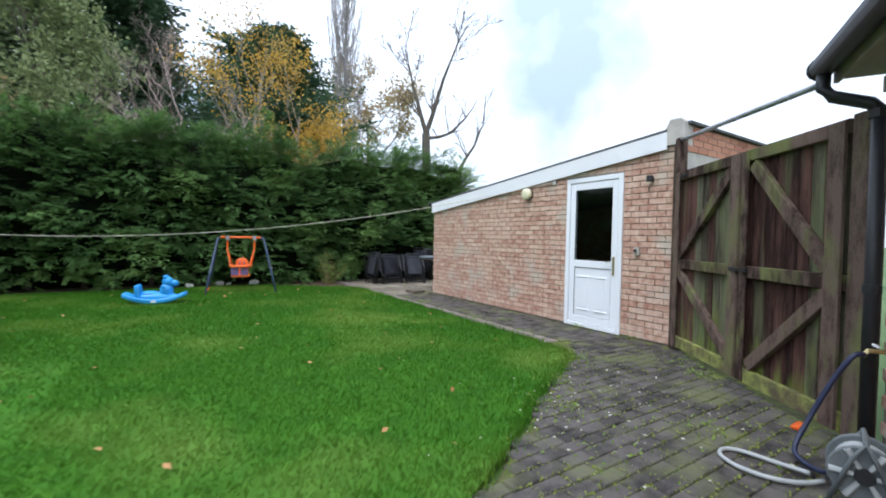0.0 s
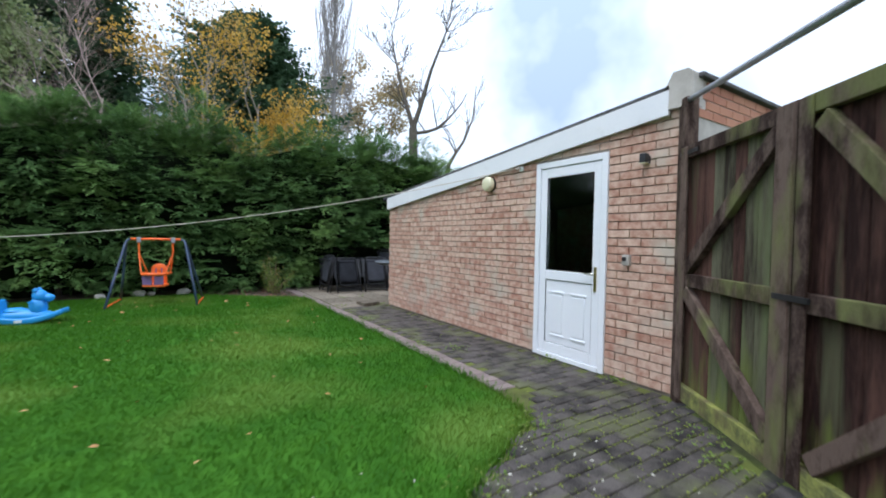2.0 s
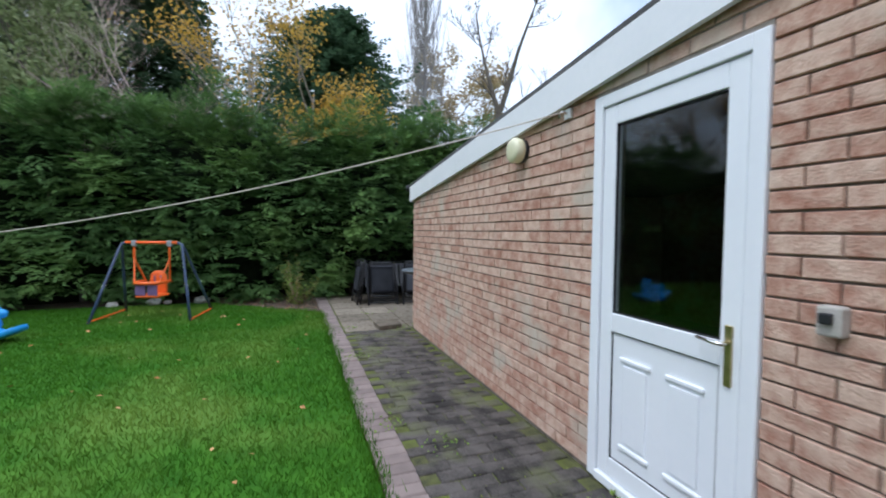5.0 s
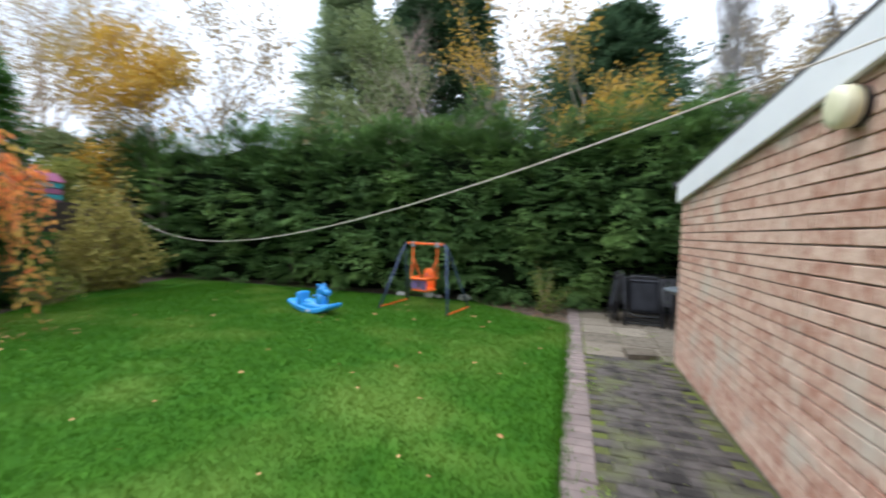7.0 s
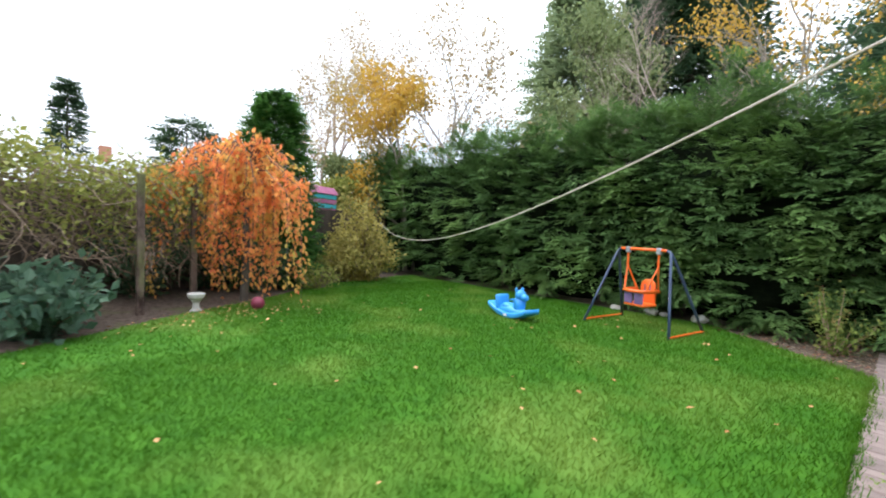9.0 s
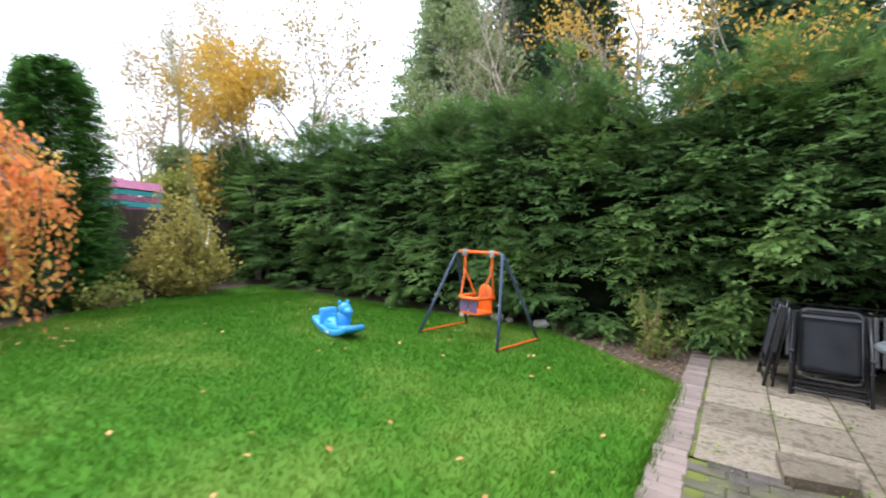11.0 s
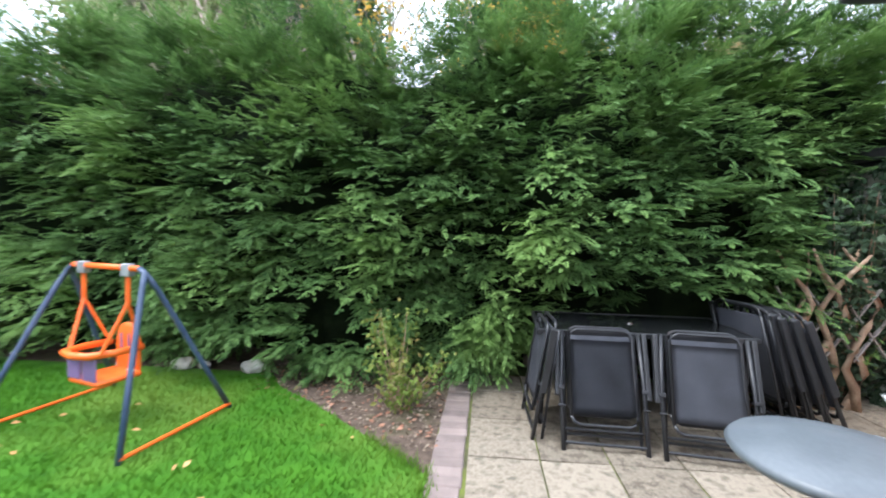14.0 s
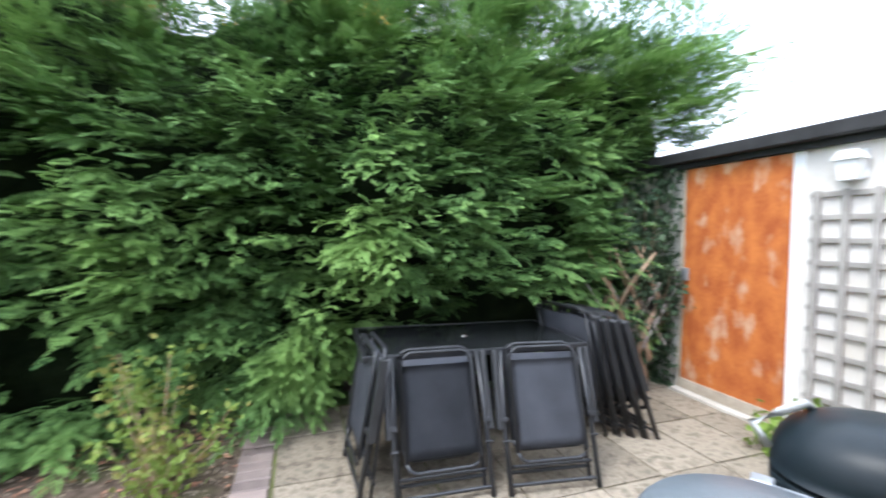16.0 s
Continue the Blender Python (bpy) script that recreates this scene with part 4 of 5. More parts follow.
def folded_chair(m, k=1.0):
    """A folded recliner, upright in its own x-z plane, leaning back along +y."""
    c = new("folding_chair")
    c.matrix_world = m
    tagged(c, "folded black garden recliner chair leaning on the table", "chair", "folding chairs on the patio")
    for s in (-1, 1):
        part("side_rail", T([(s * 0.255, 0.0, 0.0), (s * 0.262, 0.0, 0.40), (s * 0.25, 0.0, 0.76)], 0.015, 8), BLACKM, c, "", True)
        part("rear_leg", T([(s * 0.235, 0.07, 0.0), (s * 0.237, 0.055, 0.40), (s * 0.232, 0.05, 0.75)], 0.011, 8), BLACKM, c, "", True)
        part("hinge", B(s * 0.262 - 0.02, s * 0.262 + 0.02, -0.03, 0.0, 0.37, 0.395, 0.004), BLACKP, c)
        part("rivet", T([(s * 0.262 - 0.022, -0.016, 0.27), (s * 0.262 + 0.022, -0.016, 0.27)], 0.007), BLACKM, c)
        part("armrest", B(s * 0.287 - 0.016, s * 0.287 + 0.016, -0.02, 0.03, 0.33, 0.76, 0.008), BLACKP, c)
    u = [(-0.205, -0.022, 0.21), (-0.205, -0.022, 0.72), (-0.185, -0.022, 0.755), (-0.15, -0.022, 0.77), (0.15, -0.022, 0.77), (0.185, -0.022, 0.755), (0.205, -0.022, 0.72), (0.205, -0.022, 0.21),
         (0.185, -0.022, 0.175), (0.15, -0.022, 0.16), (-0.15, -0.022, 0.16), (-0.185, -0.022, 0.175), (-0.205, -0.022, 0.21)]
    part("seat_loop", T(u, 0.011, 8), BLACKM, c, "", True)
    u2 = [(p[0] * 1.04, p[1] + 0.05, p[2] + 0.025 if p[2] > 0.5 else p[2] + 0.06) for p in u]
    part("back_loop", T(u2, 0.011, 8), BLACKM, c, "", True)
    fb = bmesh.new()
    g = [[fb.verts.new((-0.203 + 0.406 * i / 10, -0.026 + 0.012 * math.sin(math.pi * i / 10) + 0.004 * math.sin(5 * j / 8 + i), 0.225 + 0.475 * j / 10)) for i in range(11)] for j in range(11)]
    for j in range(10):
        for i in range(10):
            fb.faces.new((g[j][i], g[j][i + 1], g[j + 1][i + 1], g[j + 1][i]))
    bmesh.ops.solidify(fb, geom=fb.faces, thickness=0.004)
    part("fabric", fb, FABRIC, c, "dark grey mesh fabric", True)
    part("fabric", B(-0.205, 0.205, 0.03, 0.036, 0.24, 0.74), FABRIC, c, "dark grey mesh fabric")
    for y, z in ((0.0, 0.05), (0.07, 0.10), (0.05, 0.13)):
        part("cross_bar", T([(-0.25, y, z), (0.25, y, z)], 0.010), BLACKM, c)
    for o in c.children:
        for vv in o.data.vertices:
            vv.co.z *= k
            vv.co.x *= 1.05
    return c


ch = folded_chair(pose(5.13, 9.75, 0, -23, 0, -3), 1.05)
copy_thing(ch, pose(5.76, 9.67, 0, -20, 0, -8))
copy_thing(ch, pose(4.66, 10.16, 0, -9, 0, -88))
tall = folded_chair(pose(6.52, 10.40, 0, -16, 0, 100), 1.24)
for i in range(1, 4):
    copy_thing(tall, pose(6.52 + 0.10 * i, 10.40 - 0.05 * i, 0, -18 - i, 0, 100 - 4 * i))

# ---- barbecue ----
bbq = thing("barbecue", 5.73, 8.52, 0, -60, "black hooded barbecue with round grey side shelf", "barbecue")


def pillow(cx, cy, cz, rx, ry, rz, lower):
    """Half of a rounded box, the upper or the lower one."""
    bm = bmesh.new()
    bmesh.ops.create_uvsphere(bm, u_segments=40, v_segments=24, radius=1.0)
    bmesh.ops.bisect_plane(bm, geom=bm.verts[:] + bm.edges[:] + bm.faces[:], plane_co=(0, 0, 0), plane_no=(0, 0, 1 if lower else -1), clear_outer=True)
    for v in bm.verts:
        x, y, z = v.co
        v.co = (cx + rx * math.copysign(abs(x) ** 0.6, x), cy + ry * math.copysign(abs(y) ** 0.75, y), cz + rz * math.copysign(abs(z) ** 0.85, z))
    bmesh.ops.holes_fill(bm, edges=[e for e in bm.edges if e.is_boundary])
    return bm


part("bowl", pillow(0.38, 0.25, 0.70, 0.40, 0.25, 0.24, True), ENAMEL, bbq, "", True)
lid = part("lid", pillow(0.38, 0.25, 0.715, 0.40, 0.25, 0.195, False), ENAMEL, bbq, "domed black hood", True)
band = bmesh.new()
box(band, 0.01, 0.75, -0.008, 0.004, 0.703, 0.714, 0.003)
box(band, 0.02, 0.74, 0.496, 0.512, 0.70, 0.72, 0.004)
part("rim_band", band, GREYM, bbq, "silver rim band")
part("lid_handle", T([(-0.02, 0.16, 0.77), (-0.06, 0.12, 0.85), (0.01, 0.16, 0.89), (0.07, 0.28, 0.90), (0.09, 0.34, 0.87)], 0.014), HOSEGREY, lid, "pale grey tube handle", True)
part("hinge_block", B(-0.05, 0.01, -0.03, 0.03, 0.685, 0.725, 0.006), GREYM, bbq)
for x in (0.12, 0.68):
    for y in (0.08, 0.42):
        part("leg", T([(x, y, 0.60), (x, y, 0.0)], 0.016), BLACKM, bbq)
part("front_panel", B(0.10, 0.70, 0.06, 0.08, 0.10, 0.50, 0.006), BLACKM, bbq)
bm = lathe([(0.02, 0.70), (0.18, 0.715), (0.27, 0.745), (0.285, 0.765), (0.27, 0.782), (0.16, 0.80), (0.02, 0.806)], 32)
bmesh.ops.transform(bm, matrix=pose(0.03, -0.42, 0), verts=bm.verts)
part("side_shelf", bm, SHELFGREY, bbq, "round grey plastic side shelf", True)
part("shelf_arm", T([(0.10, 0.08, 0.64), (0.03, -0.42, 0.695)], 0.014), GREYM, bbq)

# ---- shed with peeling orange door ----
SX = 7.82
shed = thing("shed", 0, 0, 0, 0, "white rendered outbuilding with black roof edge", "shed")
part("wall", B(SX, SX + 3, 7.9, 9.72, -0.06, 2.14), RENDER, shed)
part("wall", B(SX + 0.03, SX + 3, 9.72, 11.6, -0.06, 2.14), RENDER, shed)
part("roof_edge", B(SX - 0.12, SX + 3.1, 7.8, 11.5, 2.14, 2.24, 0.01), BITUMEN, shed, "black felt roof edge")
part("eave_board", B(SX - 0.05, SX - 0.002, 7.9, 11.4, 2.09, 2.139), BLACKP, shed)
part("door_post", B(SX - 0.012, SX + 0.03, 9.72, 9.795, 0.0, 2.09, 0.004), WHITE, shed, "flaking white door post")
part("door_post", B(SX - 0.012, SX + 0.03, 10.70, 10.75, 0.0, 2.09, 0.004), BALEWOOD, shed)
odoor = part("door", B(SX - 0.02, SX + 0.026, 9.80, 10.695, 0.09, 2.085, 0.005), RUST, shed, "peeling orange-brown painted plank door")
part("door_foot", B(SX - 0.026, SX + 0.0, 9.80, 10.695, 0.03, 0.125, 0.004), BALEWOOD, odoor, "bare weathered bottom edge")
part("latch", B(SX - 0.05, SX - 0.02, 10.63, 10.70, 1.05, 1.17, 0.006), GREYM, odoor, "grey metal latch")
part("door_step", B(SX - 0.10, SX + 0.03, 9.80, 10.75, -0.05, 0.028, 0.008), CONCRETE, shed)
tre = thing("trellis", 0, 0, 0, 0, "grey wooden trellis fixed to the white wall", "trellis")
for i in range(7):
    y = 9.62 - i * 0.165
    part("slat", B(SX - 0.045, SX - 0.025, y - 0.02, y + 0.02, 0.30, 1.79, 0.003), TRELLIS, tre)
for i in range(10):
    z = 0.34 + i * 0.158
    part("slat", B(SX - 0.0245, SX - 0.004, 8.55, 9.67, z - 0.018, z + 0.018, 0.003), TRELLIS, tre)
wl2 = thing("wall_lantern", SX, 9.42, 1.93, 0, "white wall lantern on the shed", "wall light")
part("back_plate", B(-0.02, 0, -0.06, 0.06, -0.08, 0.11, 0.006), WHITE, wl2)
part("hood", prism([(-0.085, 0.04), (0.085, 0.04), (0.045, 0.10), (-0.045, 0.10)], "x", -0.13, -0.02), WHITE, wl2)
part("lantern_glass", prism([(-0.065, 0.038), (0.065, 0.038), (0.045, -0.09), (-0.045, -0.09)], "x", -0.11, -0.03), WHITE, wl2)

# ---- hedge ----
def wave(x, z):
    return 0.16 * np.sin(1.7 * x + 0.9 * z) + 0.12 * np.sin(3.9 * x - 2.1 * z + 1.0) + 0.10 * np.sin(0.8 * x + 3.3 * z + 2.0)


def hedge_front(x, z):
    y = 10.86 + wave(x, z) * 0.8
    y = y + np.where(z < 0.5, (0.5 - z) * 0.5, 0) + np.clip(z - 2.4, 0, 2) * 0.30
    return y - 0.10 * np.clip(x - 3.5, 0, 2) + np.where(z < 2.2, 0.45, 0.2) * np.clip((x - 6.6) / 0.8, 0, 1)


def hedge_top(x):
    return 3.50 + 0.08 * np.sin(1.3 * x) + 0.09 * np.sin(2.9 * x + 1)


hedge = thing("hedge", 0, 0, 0, 0, "tall feathery green cypress hedge", "hedge")
# core sheet behind the sprays, its colour standing in for shade in the gaps
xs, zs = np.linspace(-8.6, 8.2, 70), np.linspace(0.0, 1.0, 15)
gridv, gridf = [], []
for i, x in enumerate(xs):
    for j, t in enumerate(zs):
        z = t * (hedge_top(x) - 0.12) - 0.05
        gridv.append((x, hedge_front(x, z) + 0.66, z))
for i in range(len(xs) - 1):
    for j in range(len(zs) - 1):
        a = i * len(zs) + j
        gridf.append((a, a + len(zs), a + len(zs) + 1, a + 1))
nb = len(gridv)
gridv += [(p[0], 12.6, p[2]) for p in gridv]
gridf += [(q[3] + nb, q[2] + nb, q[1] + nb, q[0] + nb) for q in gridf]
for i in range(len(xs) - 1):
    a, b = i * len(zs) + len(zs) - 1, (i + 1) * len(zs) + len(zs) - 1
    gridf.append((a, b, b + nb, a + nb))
raw("shade_core", gridv, gridf, HEDGE_SHADE, hedge, "near-black sheet painted as the shade inside the hedge")
for x in np.arange(-8.4, 8.1, 0.7):
    xx = x + RNG.uniform(-0.15, 0.15)
    part("trunk", T([(xx, 11.75, -0.05), (xx + 0.03, 11.75, 1.0), (xx, 11.8, 2.6)], [0.06, 0.05, 0.03], 6), BARK, hedge)


def branches(origin, d, length, per, size, droop=0.35):
    """Sprays set along drooping branches: their places and directions."""
    n = len(origin)
    t = np.tile(np.linspace(0.15, 1.0, per), n)
    o, dd, ln = np.repeat(origin, per, 0), np.repeat(d, per, 0), np.repeat(length, per)
    pos = o + dd * (t * ln)[:, None]
    pos[:, 2] -= droop * (t * ln) ** 2
    side = np.cross(dd, [0, 0, 1.0])
    side /= np.linalg.norm(side, axis=1, keepdims=True) + 1e-6
    sg = np.where(np.arange(len(t)) % 2, 1.0, -1.0) * (1.05 - t) * 1.1
    out = dd + side * sg[:, None] + RNG.normal(0, 0.16, dd.shape)
    return pos, out, size * (1.15 - 0.4 * t) * RNG.uniform(0.75, 1.25, len(t))


ncl, each = 1750, 4
nbr = ncl * each
cx = np.where(RNG.uniform(size=ncl) < 0.68, RNG.uniform(-0.5, 8.35, ncl), RNG.uniform(-8.6, -0.5, ncl))
cz = RNG.uniform(0.03, 1.0, ncl) ** 0.95 * hedge_top(cx)
cl = RNG.uniform(0.22, 0.68, ncl)
hx, hz = np.repeat(cx, each) + RNG.normal(0, 0.07, nbr), np.clip(np.repeat(cz, each) + RNG.normal(0, 0.045, nbr), 0.05, 3.7)
hollow = 0.16 * np.sin(5.3 * hx + 2.0 * np.sin(3.1 * hz)) * np.sin(6.1 * hz + 1.5 * np.sin(2.3 * hx)) + 0.10 * np.sin(11 * hx + 4 * hz)
o = np.stack([hx, hedge_front(hx, hz) + 0.36 + hollow, hz], 1)
lean = np.repeat(np.stack([RNG.normal(0, 0.34, ncl), RNG.normal(0.12, 0.20, ncl)], 1), each, 0)
d = np.stack([lean[:, 0] + RNG.normal(0, 0.28, nbr), -np.ones(nbr), lean[:, 1] + RNG.normal(0, 0.09, nbr) + 0.45 * np.clip(hz - 2.2, 0, 1)], 1)
d /= np.linalg.norm(d, axis=1, keepdims=True)
P = [branches(o, d, np.repeat(cl, each) * RNG.uniform(0.8, 1.15, nbr), 9, 0.15)]
LEAD = 170
ntp = LEAD * 14
lx, ly, lz = RNG.uniform(-8.6, 8.25, LEAD), RNG.uniform(10.95, 12.2, LEAD), RNG.uniform(-0.30, 0.22, LEAD)
lz = lz + np.where(RNG.uniform(size=LEAD) < 0.16, 0.35, 0.0)
kk = np.arange(ntp) % LEAD
low = RNG.uniform(0.0, 1.0, ntp)
a = RNG.uniform(0, 2 * np.pi, ntp)
o = np.stack([lx[kk], ly[kk], hedge_top(lx[kk]) + lz[kk] + 0.22 - 1.0 * low], 1)
d = np.stack([np.cos(a), np.sin(a) - 0.35, 0.75 + 0.6 * (1 - low)], 1)
d /= np.linalg.norm(d, axis=1, keepdims=True)
P.append(branches(o, d, 0.12 + 0.42 * low * RNG.uniform(0.8, 1.2, ntp), 7, 0.16, 0.3))
nen = 350
o = np.stack([np.full(nen, 7.85), RNG.uniform(10.7, 12.4, nen), RNG.uniform(2.3, 3.3, nen)], 1)
d = np.stack([np.ones(nen), RNG.normal(-0.3, 0.3, nen), RNG.normal(0.55, 0.25, nen)], 1)
d /= np.linalg.norm(d, axis=1, keepdims=True)
P.append(branches(o, d, RNG.uniform(0.3, 0.9, nen), 8, 0.16, 0.1))
hp, ho, hs = (np.concatenate([p[k] for p in P]) for k in range(3))
over_table = (hp[:, 0] > 4.55) & (hp[:, 0] < 6.5) & (hp[:, 1] < 11.0) & (hp[:, 2] < 1.0)
clear = ~over_table & ~((hp[:, 0] > 7.2) & (hp[:, 2] < 2.45) & (hp[:, 1] < 10.85)) & ~((hp[:, 0] > 7.65) & (hp[:, 2] < 2.4)) & (hp[:, 2] > 0.05)
for part_of, sv, sf in ((clear & (hp[:, 0] >= -0.8), SPRAY_V, SPRAY_F), (clear & (hp[:, 0] < -0.8), SPRAY4_V, SPRAY4_F)):
    hv, hf = scatter(sv, sf, hp[part_of], ho[part_of], hs[part_of], 0.38)
    raw("foliage", hv, hf, CYPRESS, hedge, "feathery green sprays", "stuff")


# ---- trees ----
def grow(base, height, spread, levels, kids, r0, lean=0.0, first=0.35, up=0.6, reach=1.0):
    """Limbs of a tree as chains of points with radii, and the twig ends."""
    limbs, tips = [], []

    def limb(p, d, ln, r, lev):
        pts, rad = [p], [r]
        q = p.copy()
        for i in range(4):
            d = (d + Vector(RNG.normal(0, 0.13 if lev else 0.05, 3)) + Vector((0, 0, 0.05 * up))).normalized()
            q = q + d * ln / 4
            pts.append(q.copy())
            rad.append(r * (1 - 0.17 * (i + 1)))
        limbs.append((pts, rad))
        if lev == levels:
            tips.extend((pts[2], pts[3], pts[4]))
            return
        for k in range(kids):
            t = (first if lev == 0 else 0.25) + (1 - (first if lev == 0 else 0.25)) * (k + RNG.uniform(0.3, 1.0)) / kids
            i = min(int(t * 4), 3)
            s = pts[i].lerp(pts[i + 1], t * 4 - i)
            a = RNG.uniform(0, 2 * math.pi)
            side = Vector((math.cos(a), math.sin(a), 0))
            nd = (d * up + side * spread + Vector((0, 0, 0.25 * up))).normalized()
            limb(s, nd, ln * reach * RNG.uniform(0.42, 0.62) * (1.15 - 0.45 * t if lev == 0 else 1), rad[i] * 0.6, lev + 1)

    limb(Vector(base), Vector((lean, 0, 1)).normalized(), height * 0.8, r0, 0)
    return limbs, tips


def limb_mesh(limbs, seg=5):
    chunks = []
    for pts, rad in limbs:
        v, f = tube_data(pts, rad, seg if rad[0] > 0.02 else 3)
        chunks.append((np.array(v), np.array(f)))
    return join(chunks)


def broadleaf(x, y, h, spread, levels, kids, r0, bark, leaf, per, size, label, lean=0.0, up=0.6, first=0.35, blur=0.15, reach=1.0):
    t = thing("tree", x, y, -0.06, 0, label, "tree")
    limbs, tips = grow((0, 0, 0), h, spread, levels, kids, r0, lean, first, up, reach)
    v, f = limb_mesh(limbs)
    raw("trunk", v, f, bark, t)
    if leaf:
        tp = np.array([tuple(p) for p in tips])
        pos = np.repeat(tp, per, 0) + RNG.normal(0, blur, (len(tp) * per, 3))
        v, f = scatter(LEAF_V, LEAF_F, pos, unit(len(pos)) + [0, 0, -0.4], size * RNG.uniform(0.7, 1.3, len(pos)), 1.0)
        raw("crown", v, f, leaf, t, "", "stuff")
    return t


def conifer(x, y, h, r, leaf, n, size, label, power=0.8, droop=0.5, base=0.06, rough_out=0.25):
    t = thing("tree", x, y, -0.06, 0, label, "tree")
    part("trunk", T([(0, 0, 0), (0.02, 0, h * 0.5), (0, 0, h * 0.97)], [h * 0.018, h * 0.012, 0.01], 6), BARK, t)
    k = RNG.uniform(0, 1, n) ** 1.15
    a = RNG.uniform(0, 2 * np.pi, n)
    lump = 1 + rough_out * np.sin(9 * k + 2 * a) * np.sin(3 * a + 1 + 13 * k)
    rad = r * (1 - k) ** power * lump
    o = np.stack([0 * k, 0 * k, h * (base + (1 - base) * k)], 1)
    d = np.stack([np.cos(a), np.sin(a), RNG.normal(0.15, 0.2, n)], 1)
    start = o + d * (rad * 0.35)[:, None]
    pos, out, s = branches(start, d, rad * 0.65 + size * 0.3, 6, size, droop / max(r, 1))
    v, f = scatter(SPRAY3_V, SPRAY3_F, pos, out, s, 0.35)
    raw("crown", v, f, leaf, t, "", "stuff")
    return t


def poplar(x, y, h, r, label):
    """A narrow crown of many steep, nearly parallel bare limbs."""
    t = thing("tree", x, y, -0.06, 0, label, "tree")
    limbs = [([Vector((0, 0, 0)), Vector((0, 0, h * 0.5)), Vector((0, 0, h))], [0.42, 0.26, 0.03])]
    for i in range(150):
        z, a = h * RNG.uniform(0.12, 0.85), RNG.uniform(0, 2 * math.pi)
        ln, out = h * RNG.uniform(0.14, 0.26) * (1.1 - 0.7 * z / h), Vector((math.cos(a), math.sin(a), 0))
        w = r * (1.05 - 0.75 * z / h) * RNG.uniform(0.5, 1.0)
        pts = [Vector((0, 0, z)), Vector((0, 0, z + 0.35 * ln)) + out * w * 0.4, Vector((0, 0, z + 0.95 * ln)) + out * w * 0.75, Vector((0, 0, z + 1.7 * ln)) + out * w]
        limbs.append((pts, [0.06, 0.045, 0.03, 0.012]))
        for j in range(5):
            p = pts[1].lerp(pts[3], RNG.uniform(0, 0.9))
            e = p + Vector((RNG.normal(0, 0.45), RNG.normal(0, 0.45), RNG.uniform(1.2, 3.0)))
            limbs.append(([p, p.lerp(e, 0.5) + Vector((RNG.normal(0, 0.1), RNG.normal(0, 0.1), 0)), e], [0.022, 0.018, 0.008]))
    v, f = limb_mesh(limbs)
    raw("trunk", v, f, GREYTWIG, t)
    return t


def bare_tree(x, y, fork, rz, label):
    """A bare tree that forks into two upright leaders and a long side limb, with a second, leaning stem."""
    t = thing("tree", x, y, -0.06, rz, label, "tree")
    limbs = []

    def limb(p, d, ln, r, lev, curl):
        pts, rad, q = [p], [r], p.copy()
        for i in range(6):
            d = (d + Vector(RNG.normal(0, 0.10, 3)) + Vector((0, 0, curl))).normalized()
            q = q + d * ln / 6
            pts.append(q.copy())
            rad.append(max(r * (1 - 0.14 * (i + 1)), 0.015))
        limbs.append((pts, rad))
        if lev < 3:
            for k in range((9, 6, 5)[lev]):
                i = RNG.integers(1, 6)
                side = Vector(RNG.normal(0, 1, 3)).normalized()
                limb(pts[i], (d * 0.7 + side * 0.8 + Vector((0, 0, 0.25))).normalized(), ln * RNG.uniform(0.25, 0.48), rad[i] * 0.5, lev + 1, 0.06)

    limbs.append(([Vector((0, 0, 0)), Vector((0.1, 0, fork * 0.6)), Vector((0, 0, fork))], [0.40, 0.36, 0.32]))
    top = Vector((0, 0, fork))
    limb(top, Vector((-0.26, 0.1, 1)), 7.6, 0.19, 0, 0.05)
    limb(top, Vector((0.30, -0.1, 1)), 8.4, 0.20, 0, 0.05)
    limb(top - Vector((0, 0, 0.4)), Vector((1.0, 0.1, 0.12)), 6.0, 0.15, 1, 0.10)
    foot = Vector((2.6, 0.3, 0))
    limbs.append(([foot, foot + Vector((-0.2, 0, fork * 0.45)), foot + Vector((0.1, 0, fork * 0.72))], [0.24, 0.2, 0.17]))
    limb(limbs[-1][0][-1], Vector((0.55, 0, 0.75)), 6.6, 0.14, 1, 0.06)
    v, f = limb_mesh(limbs)
    raw("trunk", v, f, BARK, t)
    return t


conifer(-1.7, 20.9, 14.6, 3.5, DARKFIR, 2000, 0.7, "large dark drooping conifer behind the hedge", 0.65, 0.8)
conifer(-5.4, 19.0, 11.9, 2.9, FIR, 1500, 0.5, "pale green conifer behind the hedge", 0.72)
conifer(6.2, 29.8, 14.6, 6.6, DARKFIR, 2300, 0.85, "broad dark pine far behind the hedge", 0.68, 0.2, 0.12, 0.6)
conifer(-36.0, 4.0, 10.6, 1.9, DARKFIR, 500, 0.6, "distant dark fir tree", 0.9)
conifer(-9.8, 6.1, 4.2, 1.35, DARKFIR, 420, 0.3, "small dark conifer beyond the border", 0.45)
conifer(-5.3, 6.9, 4.15, 1.0, THUJA, 2200, 0.20, "bright green upright conifer in the border", 0.42, 0.1, 0.02)
broadleaf(-2.5, 16.8, 7.6, 0.5, 3, 6, 0.14, BARK, OLIVE, 12, 0.13, "olive green tree behind the hedge", first=0.25)
broadleaf(0.1, 13.2, 5.4, 0.75, 4, 7, 0.06, PINKTWIG, None, 0, 0, "pinkish bare twiggy shrub behind the hedge", first=0.1, up=0.9)
broadleaf(4.0, 15.9, 7.0, 0.34, 3, 5, 0.09, PALEBARK, YELLOW, 5, 0.105, "autumn yellow tree behind the hedge", first=0.2)
